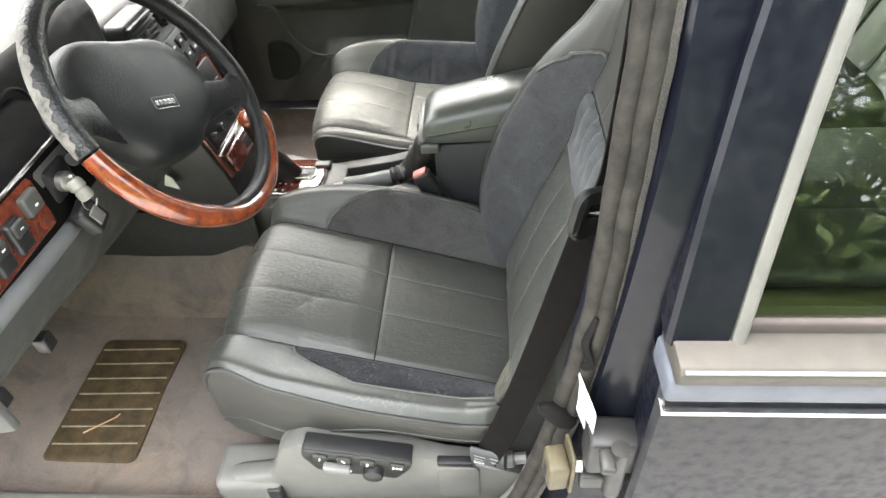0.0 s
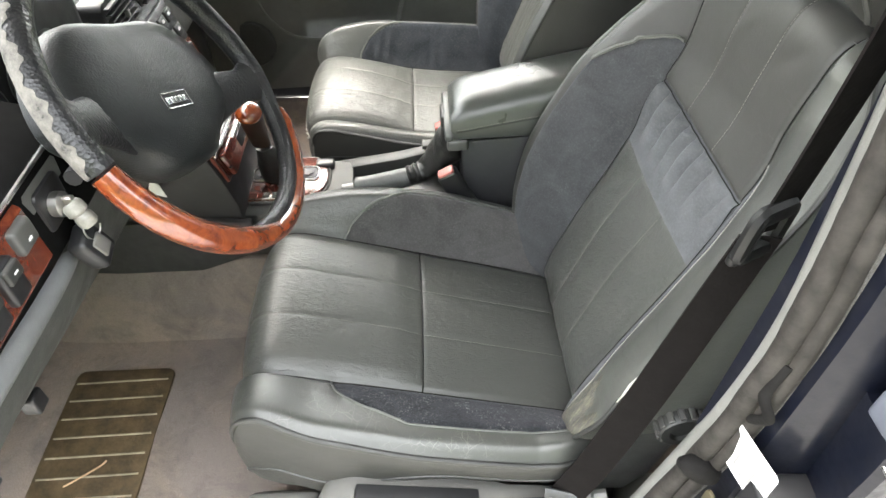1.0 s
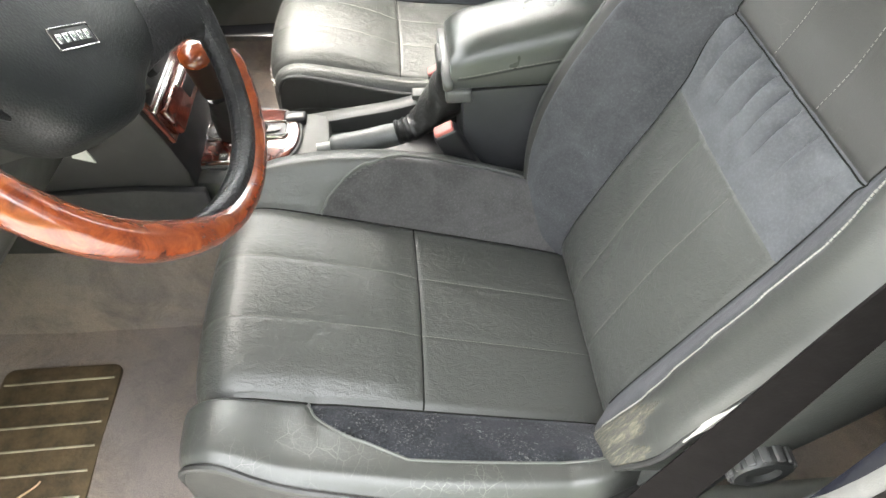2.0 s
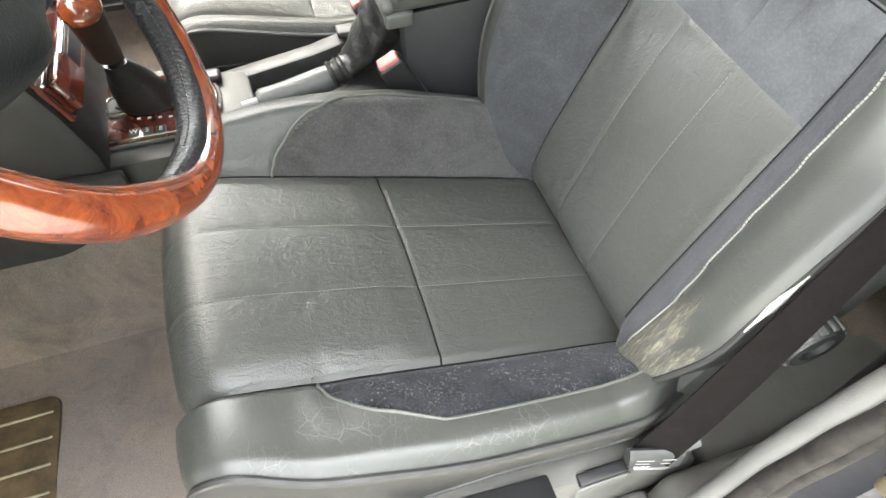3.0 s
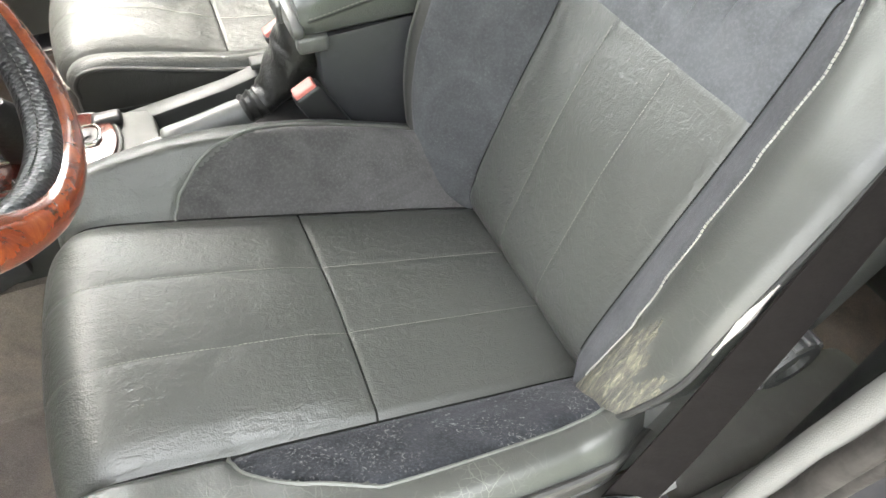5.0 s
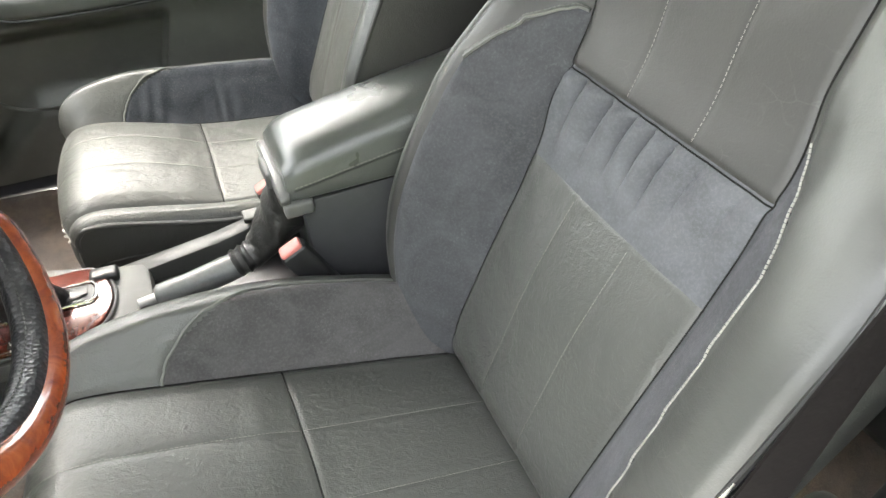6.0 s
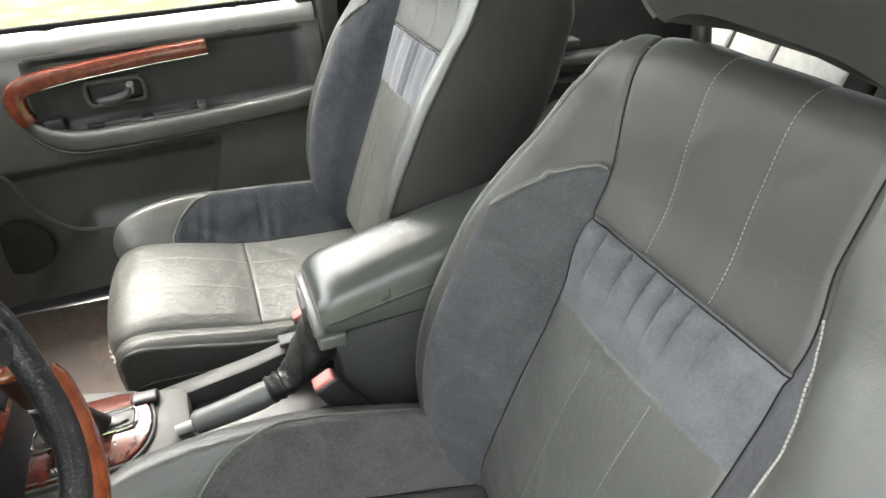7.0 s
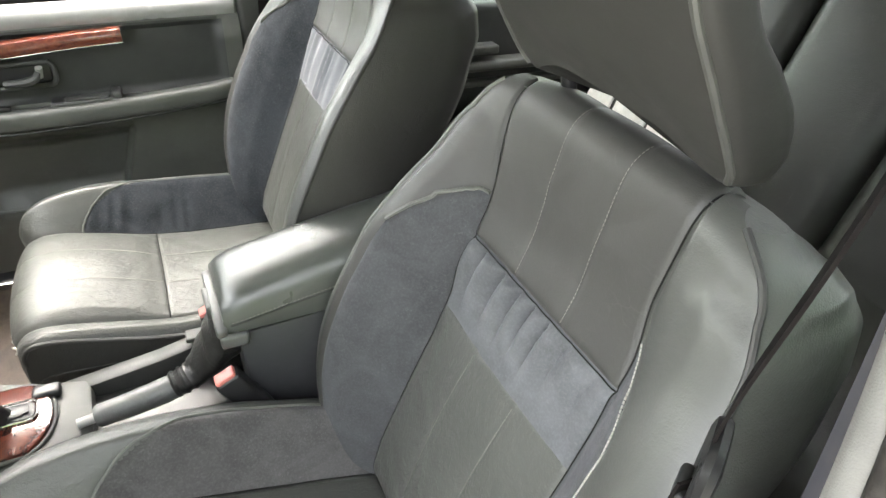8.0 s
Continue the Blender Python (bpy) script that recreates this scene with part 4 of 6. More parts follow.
part("seal_lip", tube(path + wob + [0.018, -0.012, -0.006], 0.0075, 8, flat=0.45, up=OUT), SEAL_FUZZ, shell, "brown-grey flocked seal lip")
part("seal_flap", tube(curve3([(0.238, 0.508, 0.985), (0.230, 0.503, 0.95), (0.236, 0.492, 0.928), (0.232, 0.505, 0.905)], 30), 0.006, 8, flat=0.5), RUBBER, shell, "loose bent seal end")
TRIM_SECTION = [(0.006, 0.004), (-0.001, 0.010), (-0.003, 0.019), (0.002, 0.028), (0.010, 0.033), (0.026, 0.034), (0.026, 0.006)]
way = np.gradient(path, axis=0)
way /= np.linalg.norm(way, axis=1)[:, None]
part("pillar_trim", loft([[p + np.array([u * d[2], v, -u * d[0]]) for u, v in TRIM_SECTION] for p, d in zip(path[34:], way[34:])]), plastic("pillar_grey_plastic", (0.15, 0.148, 0.137), 0.5), shell, "pale grey pillar trim")

label = tagged(part("label", slab(rounded(-0.030, 0.030, -0.037, 0.037, 0.005), 2, 0, 0.0006, 0, m=pose(0.2335, 0.487, 0.865, 0, -90, 12)), WHITE), "white paper label stuck on the door pillar", "label")
ink = simple("grey_print", (0.22, 0.22, 0.21), 0.8)
for k in range(6):
    part("print_bar", box(-0.022 + 0.004 * (k % 2), 0.020 - 0.006 * (k % 3), -0.0013, 0.0013, 0, 0.0003, 0, m=pose(0.2335, 0.487, 0.865, 0, -90, 12) @ Matrix.Translation((0, -0.027 + 0.0105 * k, 0.0008))), ink, label)

striker = thing("door_striker", "yellowed zinc door striker on the pillar", "striker")
SM = pose(0.228, 0.472, 0.755, 0, -90, 8)
part("plate", slab(rounded(-0.04, 0.04, -0.02, 0.02, 0.006), 2, 0, 0.004, 0.001, m=SM), CATCH, striker)
part("catch", box(-0.03, 0.02, -0.018, 0.018, 0.004, 0.03, 0.005, m=SM), CATCH, striker, "yellowed white plastic catch")
part("slot", box(-0.018, 0.008, -0.006, 0.006, 0.0285, 0.031, 0.001, m=SM), BLACK, striker)
part("cap", lathe([(0.0, 0.0), (0.013, 0.0), (0.015, 0.012), (0.012, 0.03), (0.006, 0.045), (0.0, 0.048)], pose(0.228, 0.505, 0.80, 0, -55, 0)), RUBBER, striker, "grey rubber stop")
# rear door, driver side
rear_door = thing("rear_door", "closed dark navy rear door with dull chrome strip", "car door")


hinge = part("hinge", box(0.236, 0.30, 0.435, 0.475, 0.80, 0.86, 0.006), BLACK, rear_door, "greasy steel hinge")
part("arm", box(0.245, 0.262, 0.41, 0.455, 0.845, 0.856, 0.004), GREASY, hinge)
part("pin", tube([(0.268, 0.432, 0.77), (0.268, 0.432, 0.862)], 0.0105, 12), GREASY, hinge)
part("bolt", lathe([(0.0, 0.0), (0.009, 0.0), (0.009, 0.008), (0.0, 0.009)], pose(0.238, 0.458, 0.78, 0, -90, 0), 6), STEEL, hinge)
part("check_strap", box(0.236, 0.29, 0.445, 0.463, 0.745, 0.772, 0.004), GREASY, hinge)


def skin(z):
    return 0.425 + 0.02 * ease(0.75, 0.3, z) + 0.006 * ease(0.95, 1.05, z)


rings = []
for z in np.linspace(0.3, 0.985, 18):
    y = float(skin(z))
    rings.append([(0.286, y + 0.006, z), (0.292, y, z), (1.28, y, z), (1.28, 0.56, z), (0.30, 0.56, z), (0.288, 0.47, z)])
part("skin", loft(rings), NAVY, rear_door, "dusty dark navy door skin")
part("chrome_strip", box(0.287, 1.28, 0.413, 0.436, 0.955, 0.960, 0.0015), CHROME, rear_door, "thin bright strip")
# the sky's light on this navy ledge is put into its pale colour
part("belt_ledge", box(0.286, 1.28, 0.414, 0.47, 0.974, 1.007, 0.006), simple("skylit_navy_ledge", (0.085, 0.092, 0.112), 0.45, spec=0.3), rear_door, "sky-lit painted ledge")
part("belt_moulding", slab([(0.411, 1.008), (0.407, 1.013), (0.406, 1.026), (0.412, 1.031), (0.445, 1.033), (0.468, 1.033), (0.468, 1.008)], 0, 0.289, 1.28, 0.002), simple("satin_alloy", (0.055, 0.05, 0.043), 0.5, spec=0.3), rear_door, "satin alloy waist moulding")
# a pale bar drawn in for the highlight along the moulding
part("moulding_glint", tube([(0.293, 0.4075, 1.0295), (1.28, 0.4075, 1.0295)], 0.002, 6), simple("alloy_edge_glint", (0.2, 0.2, 0.19), 0.4), rear_door, "thin bright edge")
part("window_ledge", box(0.352, 1.28, 0.448, 0.47, 1.030, 1.046, 0.004), simple("dusty_pink_rubber", (0.07, 0.055, 0.05), 0.8), rear_door, "dusty faded window ledge")


def tilt(x, z, off=0.0):
    """A place on the tilted window plane of the rear door."""
    return (x, 0.448 + 0.36 * (z - 1.030) + off, z)


frame_path = [(0.317, 1.028), (0.3335, 1.15), (0.349, 1.25), (0.378, 1.40)]
part("window_frame", loft([[tilt(x - 0.034, z, -0.005), tilt(x - 0.030, z, -0.010), tilt(x + 0.018, z, -0.010), tilt(x + 0.022, z, 0.004), tilt(x + 0.01, z, 0.03), tilt(x - 0.03, z, 0.03)] for x, z in frame_path]), NAVY, rear_door, "glossy dark navy window frame")
part("frame_edge", tube(curve3([tilt(x + 0.026, z, -0.009) for x, z in frame_path], 30), 0.0065, 8, flat=0.8), simple("worn_silver_trim", (0.10, 0.097, 0.088), 0.5, 0.0), rear_door, "worn silver window edge")
part("top_frame", tube([tilt(0.30, 1.405), tilt(1.25, 1.40)], 0.018, 8), BLACK, rear_door)
tinted = Mat("tinted_side_glass", (0.36, 0.42, 0.37), 0.0)
tinted.b.inputs["Transmission Weight"].default_value, tinted.b.inputs["IOR"].default_value = 1.0, 1.52
pane = part("pane", loft([[tilt(0.325 + 0.03 * (z - 1.035), z, 0.0), tilt(1.25, z, 0.0), tilt(1.25, z, 0.004), tilt(0.325 + 0.03 * (z - 1.035), z, 0.004)] for z in (1.035, 1.40)]), tinted.m, rear_door, "green tinted window pane")
part("inner_panel", box(0.36, 1.28, 0.562, 0.60, 0.34, 1.03, 0.02), DOOR_DARK, rear_door, "dark inner door panel")
part("inner_sill", box(0.36, 1.28, 0.50, 0.60, 1.03, 1.052, 0.01), DOOR_DARK, rear_door)
part("lock_pin", tube([(0.98, 0.585, 1.055), (0.98, 0.585, 1.085)], 0.005, 8), CHROME, rear_door)

# ---- front seats ----
driver, d_base, d_back, DP, DQ = seat(0.0, "driver_seat", "worn grey leather driver seat with velour insets", True)
fellow, f_base, f_back, FP, FQ = seat(GAP_Y, "passenger_seat", "grey leather passenger seat with puckered velour insets", False, -0.013, 0.075)

# driver seat: side cover with switches, belt anchor, lumbar knob
cover = part("side_cover", slab([(-0.372, 0.375), (-0.355, 0.43), (-0.25, 0.452), (-0.215, 0.545), (-0.17, 0.567), (0.0, 0.535), (0.06, 0.508), (0.15, 0.492), (0.2, 0.47), (0.235, 0.42), (0.235, 0.355), (-0.35, 0.345)], 1, 0.598, 0.64, 0.012), TRIM_LIGHT, d_base, "worn pale grey plastic side cover")
part("front_foot", box(-0.360, -0.235, 0.590, 0.68, 0.335, 0.435, 0.016), TRIM_LIGHT, d_base, "pale grey rail end cover")
part("hollow", box(-0.262, -0.236, 0.586, 0.62, 0.385, 0.425, 0.004), BLACK, d_base)
part("screw", lathe([(0, 0), (0.006, 0), (0.006, 0.003), (0, 0.004)], pose(-0.248, 0.585, 0.395, 90, 0, 0), 10), STEEL, d_base)
PM = pose(-0.085, 0.594, 0.532, 0, 0, 0) @ pose(0, 0, 0, 0, 12.0, 0)
swp = part("switch_panel", slab([(-0.088, 0.034), (0.088, 0.034), (0.088, 0.005), (0.070, -0.032), (-0.062, -0.032), (-0.088, 0.005)], 1, -0.012, 0.02, 0.004, m=PM), BLACK, d_base, "black memory switch panel")
part("top_band", box(-0.088, 0.088, -0.0145, -0.011, 0.014, 0.034, 0.0015, m=PM), TRIM_DARK, swp)
glyph = simple("white_print", (0.75, 0.75, 0.75), 0.6)
for n, bx in enumerate((-0.058, -0.02, 0.018, 0.066)):
    key = part("button", box(bx - 0.012, bx + 0.012, -0.0195, -0.012, 0.012, 0.027, 0.003, m=PM), TRIM_DARK, swp)
    if n < 3:
        bars = {0: [(0, 0, 0.0016, 0.007)], 1: [(-0.0015, 0.0026, 0.004, 0.0014), (0, 0, 0.0014, 0.004), (0.0012, -0.0026, 0.004, 0.0014)], 2: [(0, 0.003, 0.004, 0.0014), (0, 0, 0.004, 0.0014), (0, -0.003, 0.004, 0.0014)]}[n]
    else:
        bars = [(-0.006, 0, 0.004, 0.0045), (0.0, 0, 0.004, 0.0025), (0.006, 0, 0.004, 0.0045)]
    part("marking", join(*[box(bx + a - w / 2, bx + a + w / 2, -0.0201, -0.0194, 0.0195 + b - h / 2, 0.0195 + b + h / 2, 0, m=PM) for a, b, w, h in bars]), glyph, key)
part("seat_switch", box(-0.052, -0.008, -0.026, -0.012, -0.012, 0.004, 0.004, m=PM), simple("silver_grey_switch", (0.16, 0.16, 0.155), 0.4), swp, "silver grey seat switch")
part("back_switch", lathe([(0, 0), (0.018, 0), (0.016, 0.012), (0.009, 0.016), (0, 0.016)], PM @ pose(0.03, -0.012, -0.010, 90, 0, 0), 20), BLACK, swp)
part("marking", join(*[box(-0.046 + 0.012 * k, -0.042 + 0.012 * k, -0.0128, -0.0118, -0.024, -0.019, 0, m=PM) for k in range(4)]), glyph, swp)
part("slot", box(0.045, 0.105, 0.5955, 0.61, 0.508, 0.518, 0.002, m=Matrix.Identity(4)), BLACK, d_base, "dark slot in the side cover")
part("storage_flap", slab(rounded(0.045, 0.115, 0.40, 0.503, 0.014), 1, 0.5945, 0.60, 0.003), TRIM_LIGHT, d_base, "pale grey flap")

belt = thing("seat_belt", "black driver seat belt hanging beside the seat", "seat belt")
def ribbon(points, wide, across, thick=0.0012, n=60):
    """Belt webbing: a thin strip along points, its width along across (one vector a point)."""
    line = curve3(points, n)
    acr = curve3(across, n)
    acr /= np.linalg.norm(acr, axis=1)[:, None]
    d = np.gradient(line, axis=0)
    nrm = np.cross(d, acr)
    nrm /= np.linalg.norm(nrm, axis=1)[:, None]
    w = wide / 2
    rings = [[p - a * w - q * thick, p + a * w - q * thick, p + a * w + q * thick, p - a * w + q * thick] for p, a, q in zip(line, acr, nrm)]
    return loft(rings)


part("webbing", ribbon([(0.126, 0.598, 0.535), (0.158, 0.602, 0.63), (0.196, 0.609, 0.78), (0.229, 0.616, 0.93), (0.248, 0.618, 1.025)], 0.042, [(0.72, -0.66, -0.13), (0.72, -0.66, -0.13), (0.75, -0.6, -0.14), (0.8, -0.4, -0.15), (0.88, 0.0, -0.15)]), WEB, belt, "black webbing strap")
part("webbing", ribbon([(0.252, 0.620, 1.03), (0.266, 0.628, 1.08), (0.267, 0.615, 1.2), (0.265, 0.605, 1.3), (0.262, 0.592, 1.42)], 0.046, [(0.85, 0.42, -0.2), (0.85, 0.43, -0.1), (0.88, 0.42, 0), (0.88, 0.42, 0), (0.88, 0.42, 0)]), WEB, belt, "black webbing strap")
# the belt's guide: an open loop on a bracket with two steel prongs
GM = pose(0.248, 0.616, 1.030, 0, 12, 32) @ Matrix.Scale(0.8, 4)
matt = simple("matt_black_guide", (0.008, 0.008, 0.008), 0.45, spec=0.35)
guide = part("guide", join(tube(curve3([GM @ Vector((x, 0, z)) for x, z in rounded(-0.034, 0.034, -0.022, 0.030, 0.010)], 60, closed=True), 0.0072, 8, closed=True, flat=1.5), box(-0.040, -0.026, -0.009, 0.009, -0.030, 0.034, 0.006, m=GM)), matt, belt, "black plastic belt guide")
part("bracket", box(-0.020, 0.032, 0.004, 0.018, -0.050, -0.016, 0.006, m=GM), matt, guide, "black bracket")
for u in (0.008, 0.022):
    part("prong", tube([GM @ Vector((u, 0.012, -0.045)), GM @ Vector((u + 0.002, 0.012, -0.080))], 0.0028, 8), STEEL, guide, "steel prong")
AM = pose(0.130, 0.597, 0.534, 0, -6, -18) @ Matrix.Scale(1.05, 4)
anchor = part("anchor_label", loft([[(x, 0.006 * math.cos(t) * 1.3, 0.021 * math.sin(t)) for t in np.arange(16) * 2 * np.pi / 16] for x in np.linspace(-0.027, 0.027, 5)]), simple("silver_grey_sleeve", (0.04, 0.042, 0.042), 0.5), belt, "silver grey printed sleeve")
anchor.data.transform(AM)
part("anchor_bolt", lathe([(0, 0), (0.014, 0), (0.014, 0.012), (0.01, 0.016), (0.01, 0.034), (0, 0.034)], pose(0.158, 0.602, 0.522, 0, 78, 0), 8), simple("clear_grey_plastic", (0.16, 0.16, 0.15), 0.35), belt)
for k, (a, b, z) in enumerate([(-0.02, -0.002, 0.012), (0.006, 0.02, 0.014), (-0.02, -0.006, 0.003), (0.006, 0.016, 0.003), (-0.02, 0.018, -0.011), (-0.02, 0.014, -0.015)]):
    part("marking", box(a, b, -0.0084, -0.0079, z - (0.0003 if k > 3 else 0.0007), z + (0.0003 if k > 3 else 0.0007), 0, m=AM), simple("faded_print", (0.3, 0.3, 0.3), 0.7), anchor)


def lettering(text, size, m, material, parent, depth=0.0002):
    cu = bpy.data.curves.new("lettering", "FONT")
    cu.body, cu.size, cu.extrude, cu.align_x, cu.align_y = text, size, depth, "CENTER", "CENTER"
    tmp = bpy.data.objects.new("lettering", cu)
    me = bpy.data.meshes.new_from_object(tmp)
    bpy.data.objects.remove(tmp)
    me.transform(m)
    me.materials.clear()
    me.materials.append(material)
    ob = new("lettering", me)
    ob.parent = parent
    return ob


lettering("DOT", 0.008, AM @ pose(-0.013, -0.0094, -0.004, 90, 0, 0), glyph, anchor)

knob = part("recline_knob", lathe([(0.0, 0.0), (0.014, 0.0), (0.014, 0.008), (0.029, 0.010), (0.031, 0.014), (0.031, 0.030), (0.028, 0.034), (0.018, 0.034), (0.014, 0.029), (0, 0.029)], pose(0.262, 0.640, 0.692, 90, 0, 0), 36), TRIM_DARK, d_back, "ribbed grey lumbar knob")
ribs = []
for t in np.arange(14) * 2 * np.pi / 14:
    ribs.append(box(0.029, 0.0335, -0.0042, 0.0042, 0.012, 0.032, 0.0015, m=pose(0.262, 0.640, 0.692, 90, 0, 0) @ pose(0, 0, 0, 0, 0, math.degrees(t))))
part("grip_ribs", join(*ribs), simple("worn_grey_plastic", (0.07, 0.07, 0.067), 0.5), d_back)
part("hinge_cover", slab([(0.14, 0.47), (0.17, 0.56), (0.215, 0.69), (0.245, 0.74), (0.30, 0.74), (0.32, 0.68), (0.29, 0.6), (0.27, 0.50), (0.24, 0.45)], 1, 0.642, 0.672, 0.01), TRIM_MID, d_back, "grey plastic hinge cover")

# ---- rear bench ----
bench = thing("rear_bench", "grey leather rear bench seat", "bench seat")
def pad_block(x0, x1, y0, y1, z0, z1, r):
    return box(x0, x1, y0, y1, z0, z1, r, 6)
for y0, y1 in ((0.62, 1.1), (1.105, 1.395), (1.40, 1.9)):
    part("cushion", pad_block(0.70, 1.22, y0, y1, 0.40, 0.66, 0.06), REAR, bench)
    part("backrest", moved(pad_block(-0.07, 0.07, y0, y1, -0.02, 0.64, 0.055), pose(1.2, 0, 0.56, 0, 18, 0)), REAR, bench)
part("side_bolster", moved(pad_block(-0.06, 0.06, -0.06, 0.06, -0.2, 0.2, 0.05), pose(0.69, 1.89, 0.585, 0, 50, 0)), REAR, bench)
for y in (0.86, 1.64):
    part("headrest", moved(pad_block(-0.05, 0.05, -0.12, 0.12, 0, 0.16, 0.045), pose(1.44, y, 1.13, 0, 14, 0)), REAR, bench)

# upright white panels set at slight angles to each other
WHITE_PANEL = simple("white_panel_surface", (0.60, 0.60, 0.585), 0.7, bumpy=0.0006)
folded = thing("folded_sheet", "white folded foam sheet leaning on the rear bench", "folded sheet")
lean = pose(1.085, 0, 0.668, 0, 20, 0)
at_y = 1.40
for wide, turn, tall in ((0.075, 9, 0.30), (0.12, -4, 0.31), (0.085, 8, 0.30), (0.06, -14, 0.285), (0.09, 10, 0.27)):
    part("leaf", moved(box(-0.005, 0.005, 0.0015, wide - 0.0015, 0, tall, 0.004), Matrix.Translation((0, at_y, 0)) @ lean @ pose(0, 0, 0, 0, 0, turn)), WHITE_PANEL, folded)
    at_y += wide * math.cos(math.radians(turn))

# ---- passenger door ----
door = thing("passenger_door", "closed grey passenger door with burl wood trim", "car door")
DY = 1.955


def door_wall(x, z):
    """Inner face of the door: the upper part leans out, the map pocket is hollow."""
    y = DY + 0.03 * ease(0.90, 0.99, z) + 0.012 * ease(0.76, 0.5, z)
    y = y + 0.016 * ease(0.80, 0.812, z) * ease(0.945, 0.93, z) * ease(-0.395, -0.36, x) * ease(0.165, 0.155, x)
    pocket = ease(-0.052, -0.066, x - 0.28 * (z - 0.706)) * ease(0.735, 0.69, z) * ease(0.53, 0.60, z + 0.9 * np.maximum(0, -0.36 - x)) * ease(-0.60, -0.46, x)
    return y + 0.042 * pocket


xs, zs = np.sort(np.r_[np.linspace(-1.02, 0.207, 132), np.linspace(-0.075, -0.045, 12)]), np.linspace(0.40, 0.985, 110)
X, Z = np.meshgrid(xs, zs, indexing="ij")
# the grid leans with the pocket's rear edge
X = X + 0.28 * (np.clip(Z, 0.5, 0.735) - 0.706) * np.exp(-(((X + 0.06) / 0.08) ** 4))
face = np.stack([X, door_wall(X, Z), Z], -1)
inset = ((Z > 0.806) & (Z < 0.945) & (X > -0.39) & (X < 0.162))
low = ((Z < 0.735) & (X < -0.05 + 0.28 * (Z - 0.706)))
mid = lambda q: (q[1:, 1:].astype(int) + q[:-1, :-1] + q[1:, :-1] + q[:-1, 1:]) >= 2  # noqa: E731
for kind, data in cut_panels(face, np.where(mid(inset), 1, np.where(mid(low), 2, 0))).items():
    part(("panel", "upper_inset", "map_pocket")[kind], data, (DOOR_GREY, DOOR_DARK, DOOR_GREY)[kind], door, ("", "dark padded inset", "dark hollow map pocket")[kind])
part("outer_skin", box(-1.02, 0.20, 2.03, 2.09, 0.32, 0.985, 0.02), NAVY, door)
# padded top roll, creased
rows = []
for x in np.linspace(-1.02, 0.2, 120):
    row = []
    for t in np.linspace(-0.35, 1.0, 12):
        a = t * math.pi
        crease = 0.004 * math.exp(-(((x + 0.33) / 0.012) ** 2)) + 0.003 * math.exp(-(((x - 0.02 - 0.02 * t) / 0.006) ** 2)) + 0.0025 * math.exp(-(((x - 0.05 - 0.03 * t) / 0.005) ** 2)) + 0.004 * math.exp(-(((x + 0.43) / 0.006) ** 2))
        row.append((x, 2.003 - (0.036 - crease) * math.cos(a * 0.75 - 0.15), 0.962 + (0.03 - crease) * math.sin(a * 0.75)))
    rows.append(row)
# the ledge's vinyl is made pale to carry the window light on it
part("top_roll", sheet(np.array(rows)), plastic("skylit_ledge_vinyl", (0.27, 0.27, 0.262), 0.38), door, "creased grey vinyl window ledge")
part("window_seal", box(-1.0, 0.19, 2.018, 2.034, 0.975, 0.999, 0.004), RUBBER, door)
# armrest ledge
arm = curve3([(-0.42, DY - 0.004, 0.84), (-0.40, DY - 0.02, 0.812), (-0.355, DY - 0.036, 0.787), (-0.29, DY - 0.044, 0.779), (-0.1, DY - 0.046, 0.781), (0.10, DY - 0.040, 0.789), (0.175, DY - 0.030, 0.794)], 70)
rings = []
for k, p in enumerate(arm):
    x, y, z = p
    ring = []
    for t in np.arange(16) * 2 * np.pi / 16:
        c, s = math.cos(t), math.sin(t)
        ring.append((x, y + 0.016 + (DY + 0.03 - y) * 0.5 * (1 if c > 0 else 0) * abs(c) - 0.016 * (abs(c) ** 0.6 if c < 0 else 0), z + 0.021 * math.copysign(abs(s) ** 0.7, s)))
    rings.append(ring)
part("armrest", loft(rings), DOOR_GREY, door, "grey moulded armrest")
part("armrest_lip", tube(arm + [0, 0.004, -0.022], 0.003, 6), DOOR_DARK, door)
part("tray", slab(rounded(-0.20, -0.062, DY - 0.03, DY + 0.012, 0.008), 2, 0.795, 0.806, 0.003), TRIM_MID, door, "grey pull tray")
part("tray_lid", slab(rounded(-0.172, -0.085, DY - 0.022, DY + 0.006, 0.004), 2, 0.805, 0.81, 0.002), TRIM_MID, door)
part("tray_end", box(-0.082, -0.062, DY - 0.028, DY + 0.012, 0.80, 0.818, 0.005), TRIM_MID, door)
part("tray_well", box(-0.198, -0.176, DY - 0.024, DY + 0.008, 0.804, 0.8075, 0.001), BLACK, door)
part("window_switch", slab(rounded(-0.305, -0.272, DY - 0.020, DY - 0.004, 0.006), 2, 0.797, 0.808, 0.003), BLACK, door, "black window switch")
part("cup", box(-0.385, -0.345, DY - 0.012, DY + 0.02, 0.80, 0.828, 0.006), DOOR_DARK, door)
# inner handle
bezel = part("handle_bezel", join(*[tube(curve3([(x, 0, z) for x, z in rounded(-0.292, -0.178, 0.838, 0.886, 0.014)], 60, closed=True) + [0, DY + 0.008, 0], 0.0055, 8, closed=True)]), TRIM_MID, door, "grey handle surround")
part("handle_well", box(-0.288, -0.182, DY + 0.010, DY + 0.022, 0.842, 0.882, 0.006), BLACK, door)
